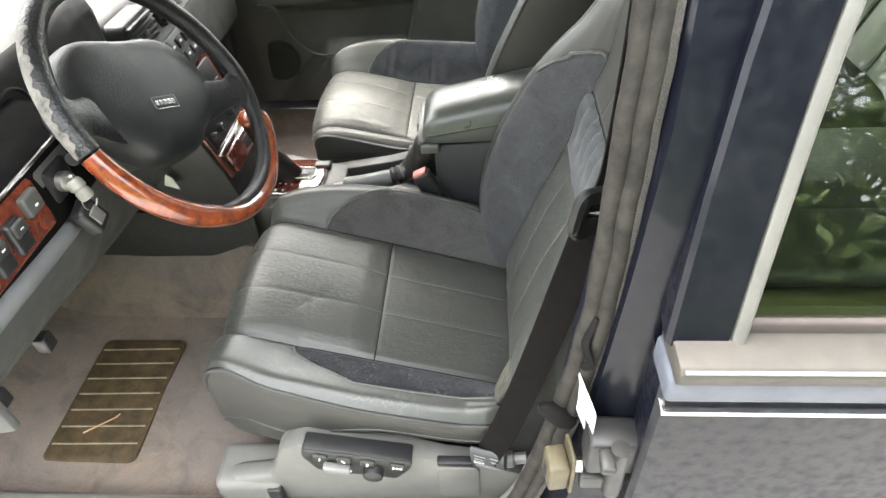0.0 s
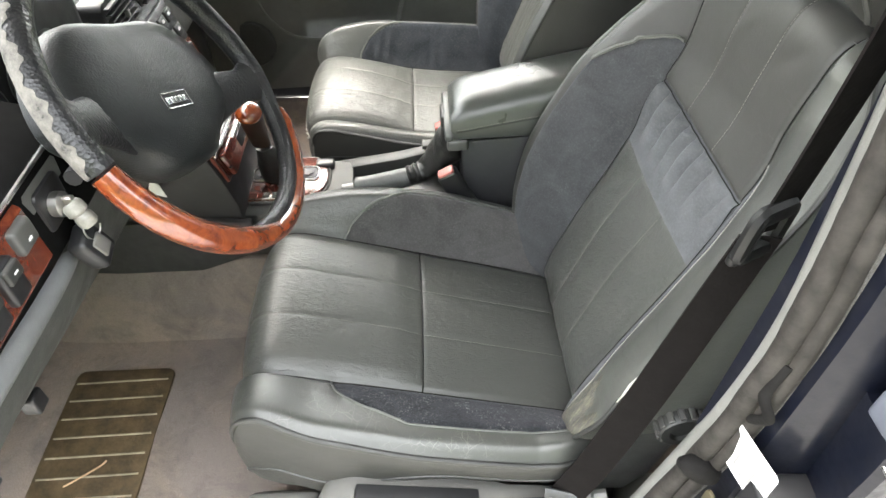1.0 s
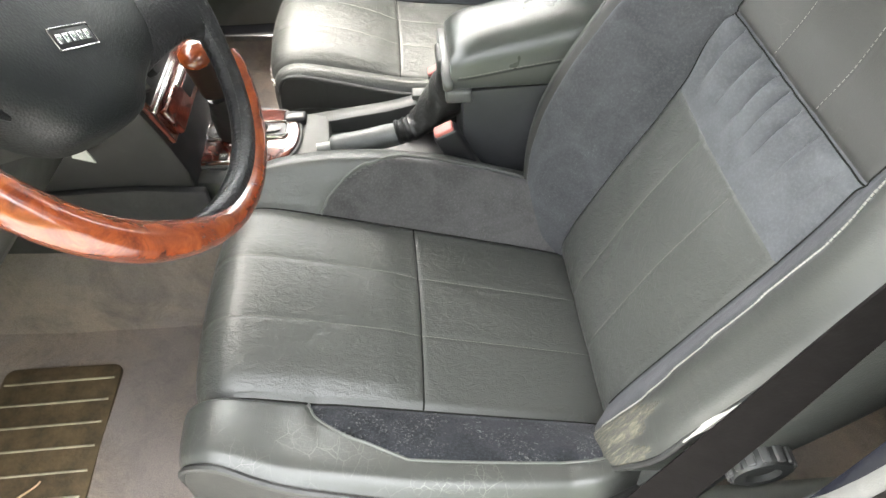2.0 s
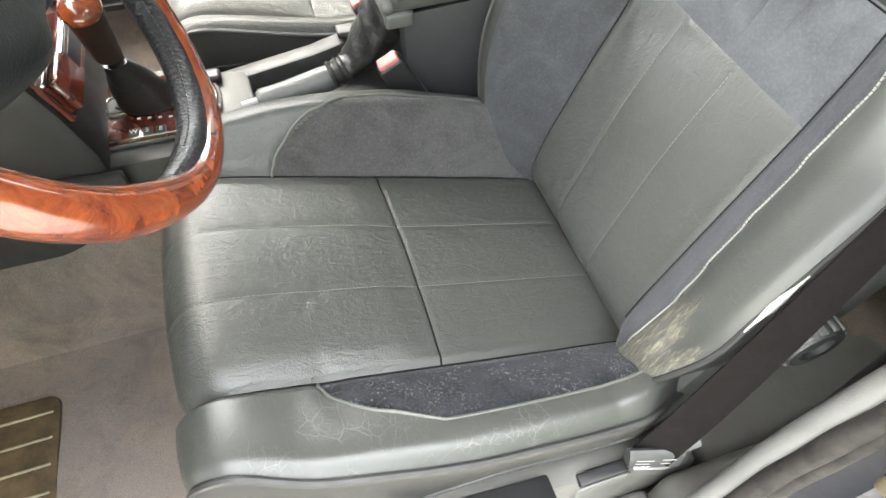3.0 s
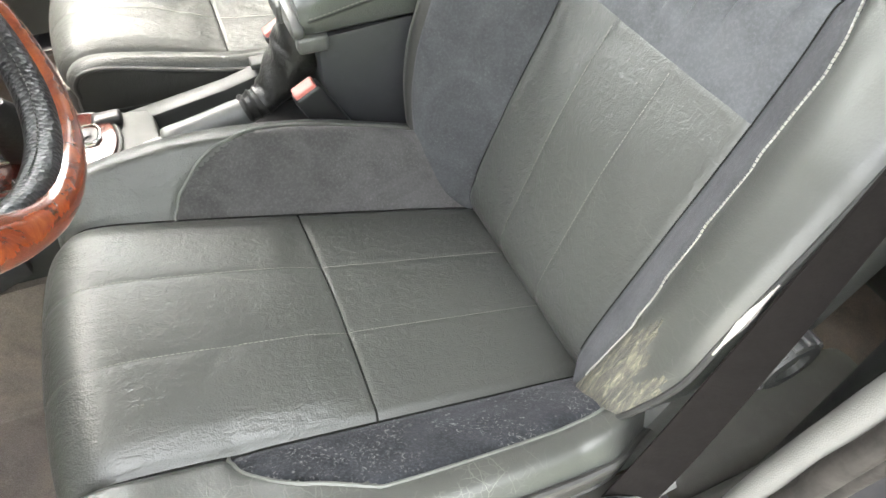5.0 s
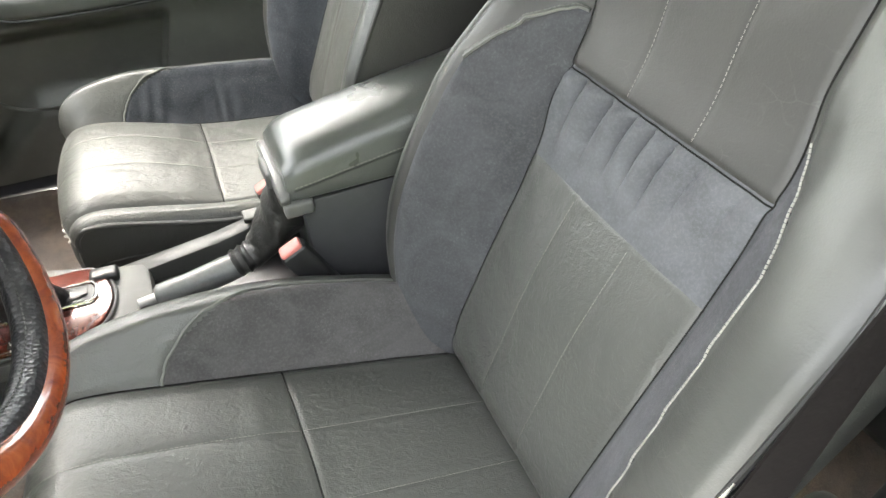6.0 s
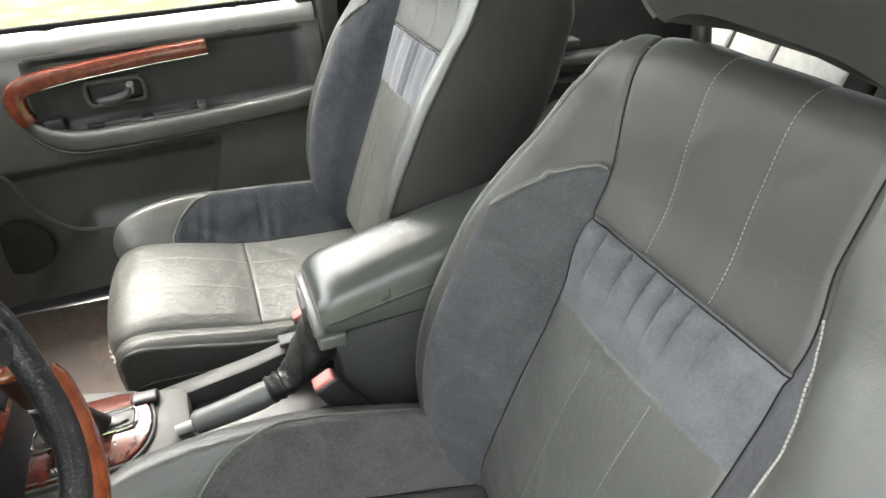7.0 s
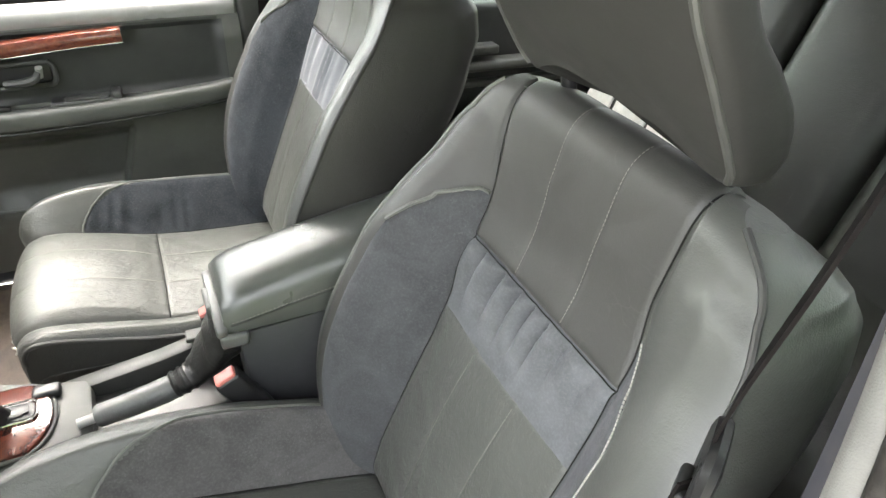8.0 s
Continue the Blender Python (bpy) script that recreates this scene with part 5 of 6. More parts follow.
lever = part("lever", tube(curve3([(-0.272, DY + 0.004, 0.848), (-0.235, DY - 0.008, 0.852), (-0.215, DY - 0.010, 0.858), (-0.208, DY - 0.002, 0.868)], 24), np.r_[np.linspace(0.007, 0.009, 16), np.linspace(0.009, 0.006, 8)], 8), TRIM_MID, door, "grey door lever")
part("lock_slider", tube([(-0.206, DY + 0.004, 0.856), (-0.204, DY - 0.002, 0.878)], [0.006, 0.0075], 8), simple("satin_grey", (0.35, 0.35, 0.33), 0.35), door, "satin grey lock slider")
# burl strip: straight, turning down at the front
strip = curve3([(-0.038, DY - 0.004, 0.930), (-0.15, DY - 0.004, 0.925), (-0.30, DY - 0.004, 0.914), (-0.385, DY - 0.006, 0.903), (-0.412, DY - 0.008, 0.888), (-0.417, DY - 0.010, 0.860), (-0.405, DY - 0.012, 0.828)], 70)
wide = np.interp(np.arange(70), [0, 40, 52, 62, 69], [0.0155, 0.016, 0.018, 0.020, 0.017])
rings = []
dirs = np.gradient(strip, axis=0)
for p, d, w in zip(strip, dirs, wide):
    u = np.array([-d[2], 0, d[0]]) / np.linalg.norm(d[[0, 2]])
    rings.append([p + u * w * a + np.array([0, b, 0]) for a, b in ((1, 0.012), (1.0, 0.0), (0.85, -0.006), (0.3, -0.010), (-0.3, -0.010), (-0.85, -0.006), (-1.0, 0.0), (-1, 0.012))])
part("wood_trim", loft(rings), WOOD_STRIP, door, "glossy burl wood strip")
part("trim_line", tube(np.array([r[2] for r in rings[:52]]) - [0, 0.001, 0], 0.0014, 6), CHROME, door, "thin bright edge")
part("speaker", lathe([(0, -0.003), (0.02, -0.003), (0.062, -0.004), (0.066, -0.005), (0.07, -0.012)], pose(-0.525, 1.972, 0.54, 90, 0, 0), 40), DOOR_DARK, door, "dark round speaker grille")
part("pocket_rim", tube(curve3([(-0.54, 1.953, 0.735), (-0.49, 1.952, 0.72), (-0.46, 1.952, 0.64), (-0.405, 1.952, 0.58), (-0.33, 1.952, 0.562), (-0.2, 1.954, 0.56), (-0.1, 1.956, 0.565)], 60), 0.004, 8), DOOR_GREY, door, "pale pocket edge")
pane = part("pane", box(-1.0, 0.17, 2.022, 2.026, 0.97, 1.44, 0), PANE, door, "clear window pane")
pane.visible_shadow = False
part("window_frame", join(box(0.165, 0.205, 1.98, 2.04, 0.98, 1.44, 0.008), box(-0.6, 0.2, 1.86, 1.9, 1.43, 1.46, 0.008)), BLACK, door)

# the door's lines rise towards the rear
for ob in list(door.children_recursive):
    for v in ob.data.vertices:
        v.co.z += 0.034 + 0.03 * v.co.x
        v.co.x -= 0.02

# passenger side middle pillar and belt
part("middle_pillar", box(0.186, 0.34, 1.960, 2.06, 0.34, 1.46, 0.015), TRIM_DARK, shell, "dark grey pillar trim")
belt2 = thing("seat_belt", "black passenger seat belt with steel tongue", "seat belt")
part("webbing", ribbon([(0.245, 1.945, 0.50), (0.245, 1.935, 0.75), (0.247, 1.93, 0.95), (0.26, 1.92, 1.4)], 0.046, [(1, 0.1, 0), (1, 0.1, 0), (1, 0.1, 0), (1, 0.1, 0)], n=30), WEB, belt2)
TM = pose(0.243, 1.926, 0.935, 0, 0, 4)
part("tongue", join(box(-0.016, -0.008, -0.0015, 0.0015, -0.02, 0.022, 0.001, m=TM), box(0.008, 0.016, -0.0015, 0.0015, -0.02, 0.022, 0.001, m=TM), box(-0.016, 0.016, -0.0015, 0.0015, 0.014, 0.024, 0.001, m=TM), box(-0.016, 0.016, -0.0015, 0.0015, -0.024, -0.012, 0.001, m=TM), box(-0.026, 0.026, -0.002, 0.002, 0.022, 0.034, 0.001, m=TM)), STEEL, belt2, "steel belt tongue")

# rear door, passenger side
rdoor2 = thing("rear_door", "closed dark grey rear passenger door", "car door")
part("panel", box(0.34, 1.30, 1.97, 2.07, 0.36, 0.985, 0.02), DOOR_DARK, rdoor2)
part("armrest", box(0.50, 1.1, 1.925, 1.985, 0.815, 0.845, 0.012), DOOR_GREY, rdoor2)
part("pane", box(0.36, 1.28, 2.0, 2.004, 0.98, 1.44, 0), tinted.m, rdoor2, "green tinted window pane")
part("lower_rail", box(0.45, 1.15, 1.945, 1.985, 0.765, 0.785, 0.008), DOOR_GREY, rdoor2)
part("pull", box(0.76, 0.86, 1.93, 1.975, 0.862, 0.885, 0.006), TRIM_MID, rdoor2)
part("window_frame", join(box(0.34, 0.38, 1.97, 2.03, 0.98, 1.44, 0.008), box(0.34, 1.3, 1.87, 1.9, 1.43, 1.46, 0.008)), BLACK, rdoor2)

# ---- centre console ----
console = thing("centre_console", "dark grey centre console between the seats", "console")
part("tunnel", box(-0.42, 0.62, 1.185, 1.345, 0.33, 0.555, 0.012), TRIM_MID, console)
part("near_rail", slab([(-0.43, 0.42), (-0.43, 0.600), (-0.20, 0.598), (0.02, 0.615), (0.03, 0.50), (0.03, 0.42)], 1, 1.165, 1.196, 0.006), TRIM_DARK, console, "dark grey console side")
part("far_rail", slab([(-0.26, 0.45), (-0.255, 0.588), (-0.10, 0.612), (-0.02, 0.632), (0.03, 0.634), (0.03, 0.45)], 1, 1.318, 1.352, 0.006), TRIM_DARK, console, "dark raised tray edge")
part("front_deck", slab([(-0.48, 1.166), (-0.2, 1.180), (-0.205, 1.335), (-0.27, 1.352), (-0.36, 1.385), (-0.48, 1.385)], 2, 0.50, 0.596, 0.008), TRIM_MID, console, "grey console deck")
part("trough", box(-0.235, 0.02, 1.194, 1.32, 0.54, 0.572, 0.008), BLACK, console, "dark handbrake recess")
part("coin_clip", box(-0.055, 0.0, 1.322, 1.348, 0.630, 0.640, 0.003), TRIM_MID, console)
part("deck_switch", box(-0.285, -0.245, 1.308, 1.334, 0.594, 0.611, 0.006), BLACK, console, "black rocker switch")

# selector plate
plate = part("selector_plate", slab([(-0.46, 1.205)] + [(-0.30 + 0.045 * math.sin(a), 1.275 - 0.07 * math.cos(a)) for a in np.linspace(0, math.pi, 14)] + [(-0.46, 1.345)], 2, 0.593, 0.606, 0.004), WOOD_DARK, console, "glossy burl wood selector plate")
part("plate_rim", tube(curve3([(-0.45, 1.203, 0.600)] + [(-0.30 + 0.048 * math.sin(a), 1.275 - 0.073 * math.cos(a), 0.600) for a in np.linspace(0, math.pi, 9)] + [(-0.45, 1.347, 0.600)], 60), 0.0028, 8), TRIM_MID, plate)
part("slot", slab(rounded(-0.41, -0.278, 1.268, 1.302, 0.01), 2, 0.605, 0.609, 0.001), BLACK, plate)
part("slot_frame", tube(curve3([(x, y, 0.609) for x, y in rounded(-0.413, -0.275, 1.264, 1.306, 0.012)], 70, closed=True), 0.002, 8, closed=True), CHROME, plate)
part("slider", slab(rounded(-0.40, -0.29, 1.274, 1.296, 0.008), 2, 0.608, 0.612, 0.001), simple("dark_slider", (0.06, 0.06, 0.06), 0.25), plate)
part("gate_mark", box(-0.305, -0.286, 1.277, 1.293, 0.6115, 0.6125, 0.0003), BLACK, plate)
for k, mark in enumerate("WSE"):
    bx, by = -0.376 + 0.0185 * k, 1.2195 - 0.0018 * k
    key_cap = part("mode_button", box(bx - 0.007, bx + 0.007, by - 0.008, by + 0.008, 0.604, 0.6085, 0.0015), TRIM_DARK, plate, "dark mode button")
    lettering(mark, 0.011, pose(bx, by, 0.6088), glyph, key_cap)
for k in range(4):
    part("gear_mark", box(-0.3712 + 0.0147 * k, -0.3662 + 0.0147 * k, 1.2475 - 0.0027 * k, 1.2515 - 0.0027 * k, 0.6055, 0.6066, 0), glyph, plate)
part("plate_line", tube([(-0.41, 1.2085, 0.6065), (-0.318, 1.2065, 0.6065)], 0.0012, 6), CHROME, plate, "thin bright line")
for k in range(4):
    part("deck_button", box(-0.475 + 0.024 * (k % 2), -0.455 + 0.024 * (k % 2), 1.185 + 0.02 * (k // 2), 1.199 + 0.02 * (k // 2), 0.594, 0.603, 0.002), TRIM_MID, console)
part("selector_shaft", tube(curve3([(-0.352, 1.286, 0.60), (-0.36, 1.262, 0.68), (-0.366, 1.236, 0.74)], 12), 0.011, 10), BLACK, console)
part("selector_boot", loft([[(-0.352 - 0.012 * f + (0.045 - 0.03 * f) * (1 + 0.06 * math.sin(5 * t + 9 * f)) * math.cos(t), 1.284 - 0.04 * f + (0.03 - 0.014 * f) * math.sin(t), 0.606 + 0.10 * f**0.8) for t in np.arange(24) * 2 * np.pi / 24] for f in np.linspace(0, 1, 9)]), simple("black_selector_leather", (0.014, 0.014, 0.014), 0.35, bumpy=0.001), console, "black leather selector boot")
grip = part("selector_grip", moved(loft([[((0.018 + 0.006 * f) * math.cos(t), (0.016 + 0.004 * f) * math.sin(t), -0.07 + 0.085 * f) for t in np.arange(20) * 2 * np.pi / 20] for f in np.linspace(0, 1, 8)]), pose(-0.367, 1.222, 0.785, 18, 0, 0)), simple("dark_brown_grip", (0.018, 0.010, 0.007), 0.35), console, "dark brown leather selector grip")
part("grip_cap", moved(lathe([(0.024, 0.012), (0.0255, 0.017), (0.022, 0.026), (0.012, 0.032), (0, 0.033)], Matrix.Identity(4), 24), pose(-0.367, 1.222, 0.785, 18, 0, 0)), WOOD, grip, "amber wood grip cap")

# handbrake
brake = part("handbrake", tube(curve3([(-0.198, 1.236, 0.607), (-0.15, 1.238, 0.612), (-0.09, 1.243, 0.620), (-0.055, 1.246, 0.628)], 30), np.r_[0.013, np.linspace(0.0175, 0.0205, 20), np.linspace(0.02, 0.018, 9)], 14), simple("grey_vinyl_grip", (0.10, 0.104, 0.10), 0.42, bumpy=0.0008), console, "grey grained handbrake grip")
part("brake_button", tube([(-0.222, 1.234, 0.604), (-0.195, 1.236, 0.607)], 0.008, 12), simple("pale_grey_button", (0.3, 0.3, 0.29), 0.4), brake, "pale grey release button")
line = curve3([(-0.085, 1.245, 0.622), (-0.055, 1.248, 0.632), (-0.03, 1.252, 0.652), (0.0, 1.256, 0.69), (0.018, 1.258, 0.730)], 40)
fold = 1 + 0.1 * np.sin(np.arange(40) * 2.0) * np.interp(np.arange(40), [0, 6, 9, 39], [1, 0.9, 0.0, 0.0])
rad = np.interp(np.arange(40), [0, 8, 16, 28, 39], [0.023, 0.025, 0.032, 0.043, 0.042]) * fold
bv, bf = tube(line, rad, 24, flat=0.8)
# soft creases in the bag
bv = [np.array(v) + (np.array(v) - line[k // 24]) * (0.10 * math.sin(k % 24 * 0.8 + k // 24 * 0.35) * math.sin(k // 24 * 0.22) if k // 24 > 9 else 0.0) for k, v in enumerate(bv)]
part("brake_boot", (bv, bf), simple("black_leather_boot", (0.014, 0.014, 0.013), 0.35, bumpy=0.002), brake, "black creased leather boot")

# armrest
abox = part("armrest_box", slab([(0.026, 0.55), (0.018, 0.735), (0.36, 0.755), (0.40, 0.55)], 1, 1.196, 1.322, 0.008), plastic("slate_box_plastic", (0.038, 0.039, 0.041), 0.45), console, "dark grey armrest box")
LIDX = np.linspace(0.0, 0.37, 40)
rings = []
for n, x in enumerate(LIDX):
    lo, seam = 0.742 + 0.03 * x, 0.764 + 0.20 * x - 0.1 * x * x
    end = min(1.0, math.sqrt(max(0.02, 1 - max(0.0, (0.035 - x) / 0.039) ** 2)), math.sqrt(max(0.05, 1 - max(0.0, (x - 0.335) / 0.036) ** 2)))
    top = seam + (0.042 + 0.05 * x) * (0.3 + 0.7 * end)
    w0, w = 0.068, 0.066 + 0.010 * end
    c = 1.262
    sec = [(c - w0, lo), (c - w, lo + 0.006), (c - w - 0.001, seam - 0.002), (c - w + 0.0015, seam + 0.002)]
    sec += [(c - (w - 0.002) * math.cos(t) ** 0.66, seam + 0.003 + (top - seam - 0.003) * math.sin(t) ** 0.85) for t in np.linspace(0.15, math.pi / 2, 8)]
    rings.append([(x, y, z) for y, z in sec] + [(x, 2 * c - y, z) for y, z in sec[-2::-1]])
lid = part("armrest_lid", loft(rings), leather("shiny_grey_leather", (0.052, 0.056, 0.050), wear=0.03, rough=0.29, cracks=1.0), console, "shiny grey leather armrest lid")
for s in (2, 20):
    edge = np.array([r[s] for r in rings[1:-1]]) + [0, -0.001 if s == 2 else 0.001, 0.003]
    part("stitching", stitches(edge, 0.006, 0.004, 0.0006), THREAD, lid)
    part("piping", tube(edge + [0, 0, -0.004], 0.0016, 6), PIPING_DARK, lid)
part("latch_frame", join(slab([(1.186, 0.742), (1.182, 0.756), (1.192, 0.764), (1.22, 0.768), (1.304, 0.768), (1.332, 0.764), (1.342, 0.756), (1.338, 0.742)], 0, -0.012, 0.004, 0.005), box(-0.008, 0.032, 1.181, 1.20, 0.724, 0.746, 0.005)), plastic("satin_grey_plastic", (0.11, 0.112, 0.105), 0.4), lid, "satin grey latch frame")
part("latch", box(-0.018, 0.0, 1.235, 1.29, 0.74, 0.765, 0.005), TRIM_MID, lid)

# ---- dashboard ----
dash = thing("dashboard", "dark grey dashboard with burl wood trim", "dashboard")
TOP = [(-1.29, 0.965), (-1.28, 0.99), (-1.05, 1.045), (-0.80, 1.075), (-0.68, 1.072), (-0.635, 1.05), (-0.615, 1.01), (-0.62, 0.94), (-0.65, 0.80), (-0.68, 0.72), (-0.78, 0.70)]
rings = []
for y in np.linspace(0.50, 2.0, 61):
    hood = float(ease(0.56, 0.66, y) * ease(1.12, 1.04, y))
    end = float(ease(0.50, 0.53, y) * ease(2.0, 1.96, y))
    ring = []
    for k, (x, z) in enumerate(TOP):
        x2 = x + (0.085 if 3 <= k <= 7 else 0.0) * hood - (0.02 * (1 - end) if k > 1 else 0)
        z2 = z + (0.055 if 3 <= k <= 5 else 0.02 if k == 2 else 0.0) * hood - 0.015 * (1 - end)
        ring.append((x2, y, z2))
    ring += [(-1.2, y, 0.70), (-1.29, y, 0.8)]
    rings.append(ring)
part("top_pad", loft(rings), plastic("grey_green_dash_vinyl", (0.07, 0.076, 0.068), 0.5), dash, "grey-green vinyl dashboard pad")
part("glove_box", box(-0.70, -0.612, 1.42, 1.94, 0.72, 0.90, 0.03), TRIM_MID, dash, "grey glove box lid")
part("glove_seam", box(-0.611, -0.6085, 1.45, 1.90, 0.895, 0.899, 0.001), BLACK, dash)
part("kick_panel", box(-0.98, -0.66, 1.90, 1.965, 0.40, 0.72, 0.02), TRIM_DARK, dash)
# instrument binnacle
part("binnacle", box(-0.64, -0.530, 0.61, 1.125, 0.955, 1.108, 0.03), simple("matt_black_binnacle", (0.008, 0.008, 0.008), 0.6, spec=0.2), dash, "black instrument binnacle")
for gy, gr in ((0.83, 0.042), (0.93, 0.038), (0.995, 0.028)):
    dial = part("gauge", lathe([(0, 0), (gr, 0), (gr + 0.003, 0.004), (gr, 0.005), (gr - 0.003, 0.002), (0, 0.002)], pose(-0.531, gy, 1.035, 0, 90, 0), 30), BLACK, dash, "black round gauge")

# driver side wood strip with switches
# the shadowed void behind the wheel is put into this block's black colour
part("strip_backing", slab([(-0.452, 0.935), (-0.447, 0.945), (-0.452, 1.035), (-0.475, 1.052), (-0.60, 1.085), (-0.60, 0.935)], 1, 0.49, 0.84, 0.006), simple("shadow_black_hood", (0.004, 0.004, 0.004), 0.9, spec=0.05), dash, "matt black fascia hood")
part("wood_strip", slab([(-0.449, 0.950), (-0.444, 0.956), (-0.446, 1.022), (-0.452, 1.028), (-0.458, 1.0)], 1, 0.485, 0.702, 0.002), WOOD_STRIP, dash, "glossy burl wood fascia strip")
part("trim_line", tube([(-0.450, 0.485, 1.032), (-0.452, 0.80, 1.036)], 0.003, 8), CHROME, dash, "thin bright line")
for k, y in enumerate((0.520, 0.556, 0.594, 0.634)):
    sw = part("switch", box(-0.452, -0.436, y - 0.015, y + 0.015, 0.965, 1.012, 0.005), BLACK, dash, "black rocker switch")
    part("switch_cap", box(-0.438, -0.431, y - 0.012, y + 0.012, 0.992, 1.010, 0.003), TRIM_DARK, sw)
    part("marking", box(-0.4312, -0.4305, y - 0.003, y + 0.003, 1.0, 1.0018, 0), glyph, sw)
sw = part("light_switch", box(-0.452, -0.437, 0.662, 0.695, 0.99, 1.02, 0.005), TRIM_MID, dash, "grey square switch")
part("marking", box(-0.4368, -0.4362, 0.676, 0.682, 1.0, 1.003, 0), glyph, sw)
part("lower_lip", tube(curve3([(-0.452, 0.485, 0.938), (-0.450, 0.60, 0.934), (-0.455, 0.70, 0.925), (-0.475, 0.76, 0.905)], 30), 0.015, 10), plastic("pale_blue_grey_lip", (0.12, 0.124, 0.125), 0.4), dash, "worn pale grey lower lip")
rows = []
for y in np.linspace(0.487, 1.15, 40):
    low = float(np.interp(y, [0.487, 0.6, 0.75, 0.9, 1.15], [0.80, 0.785, 0.76, 0.74, 0.72]))
    rows.append([(-0.455, y, 0.935), (-0.458, y, 0.90), (-0.478, y, 0.85), (-0.51, y, (0.85 + low) / 2 - 0.01), (-0.545, y, low), (-0.60, y, low - 0.01), (-0.75, y, low + 0.03)])
part("knee_panel", sheet(np.array(rows), flip=True), plastic("dark_knee_plastic", (0.05, 0.052, 0.048), 0.5), dash, "dark grey knee panel")
part("knee_hole", lathe([(0, 0), (0.011, 0), (0.013, 0.002), (0.008, 0.004), (0.0, -0.004)], pose(-0.473, 0.792, 0.872, 0, 70, 0), 20), BLACK, dash)
part("dash_end", slab([(-0.458, 0.80), (-0.46, 1.03), (-0.60, 1.05), (-1.1, 1.0), (-1.1, 0.75), (-0.6, 0.76)], 1, 0.478, 0.492, 0.004), TRIM_MID, dash, "grey dashboard end cap")
for y, z in ((0.545, 0.786), (0.655, 0.772)):
    part("panel_clip", box(-0.55, -0.528, y - 0.012, y + 0.012, z - 0.03, z, 0.004), BLACK, dash, "black panel clip")

# ignition lock and key
lock = part("ignition_lock", box(-0.53, -0.450, 0.702, 0.80, 0.93, 1.032, 0.014), TRIM_MID, dash, "dark grey ignition housing")
part("lock_bezel", slab(rounded(0.722, 0.775, 0.965, 1.015, 0.008), 0, -0.453, -0.446, 0.003), BLACK, lock)
part("lock_barrel", lathe([(0, 0), (0.014, 0), (0.014, 0.012), (0.009, 0.016), (0, 0.016)], pose(-0.449, 0.746, 0.988, 0, 90, 0), 20), STEEL, lock)
key = thing("ignition_key", "car key with black fob in the ignition", "key")
part("blade", box(-0.436, -0.424, 0.742, 0.750, 0.977, 0.998, 0.002), STEEL, key)
part("bow", lathe([(0, 0), (0.009, 0), (0.0115, 0.004), (0.0115, 0.013), (0.0085, 0.016), (0.0105, 0.019), (0.0105, 0.028), (0.007, 0.032), (0, 0.032)], pose(-0.43, 0.745, 0.99, 10, 150, 0), 16), IVORY, key, "white plastic key head")
part("fob", box(-0.012, 0.012, -0.019, 0.019, -0.030, 0.018, 0.007, m=pose(-0.428, 0.737, 0.938, 14, -14, 0)), BLACK, key, "black remote fob")
part("fob_button", box(0.010, 0.0145, -0.010, 0.010, -0.018, 0.006, 0.002, m=pose(-0.428, 0.737, 0.938, 14, -14, 0)), TRIM_LIGHT, key)
part("ring", tube([(-0.426 + 0.001 * k, 0.742 + 0.012 * math.cos(k * 0.55), 0.955 + 0.012 * math.sin(k * 0.55)) for k in range(12)], 0.0012, 6), STEEL, key)

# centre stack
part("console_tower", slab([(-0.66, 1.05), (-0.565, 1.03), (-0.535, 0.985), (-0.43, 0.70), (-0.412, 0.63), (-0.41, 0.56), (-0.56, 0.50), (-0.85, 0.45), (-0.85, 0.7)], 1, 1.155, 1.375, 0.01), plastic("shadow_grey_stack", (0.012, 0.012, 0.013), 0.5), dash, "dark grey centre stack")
FOOT = [(-0.84, 0.40), (-0.72, 0.415), (-0.60, 0.44), (-0.47, 0.49)]
part("foot_trim", slab(FOOT + [(-0.395, 0.52), (-0.395, 0.60), (-0.50, 0.61), (-0.85, 0.60)], 1, 1.142, 1.158, 0.004), simple("dark_foot_trim", (0.028, 0.027, 0.027), 0.8, bumpy=0.001), dash, "dark footwell side trim")
ST = pose(-0.523, 1.265, 0.951, 0, 0, 0) @ pose(0, 0, 0, 0, 69.8, 0)


def face_box(u0, u1, v0, v1, h0, h1, bevel=0.002):
    """A block on the sloping stack: u down the slope, v across, h outwards."""
    return box(u0, u1, v0, v1, h0, h1, bevel, m=ST)


part("tower_fascia", face_box(0.0, 0.285, -0.102, 0.102, 0.0, 0.008), WOOD_DARK, dash, "glossy burl wood stack fascia")
unit = part("control_panel", face_box(0.0, 0.075, -0.09, 0.09, 0.004, 0.014), BLACK, dash, "black control panel")
for k in range(10):
    part("button", face_box(0.012 + 0.03 * (k // 5), 0.032 + 0.03 * (k // 5), -0.082 + 0.034 * (k % 5), -0.055 + 0.034 * (k % 5), 0.013, 0.019), TRIM_DARK, unit)
    part("marking", face_box(0.018 + 0.03 * (k // 5), 0.023 + 0.03 * (k // 5), -0.074 + 0.034 * (k % 5), -0.064 + 0.034 * (k % 5), 0.0188, 0.0195, 0), glyph, unit)
radio = part("radio", face_box(0.085, 0.145, -0.09, 0.09, 0.004, 0.012), BLACK, dash, "black radio")
for k in range(6):
    part("button", face_box(0.128, 0.138, -0.08 + 0.027 * k, -0.060 + 0.027 * k, 0.011, 0.016), TRIM_DARK, radio)
part("silver_bar", face_box(0.150, 0.157, -0.098, 0.098, 0.007, 0.014), CHROME, dash, "bright trim bar")
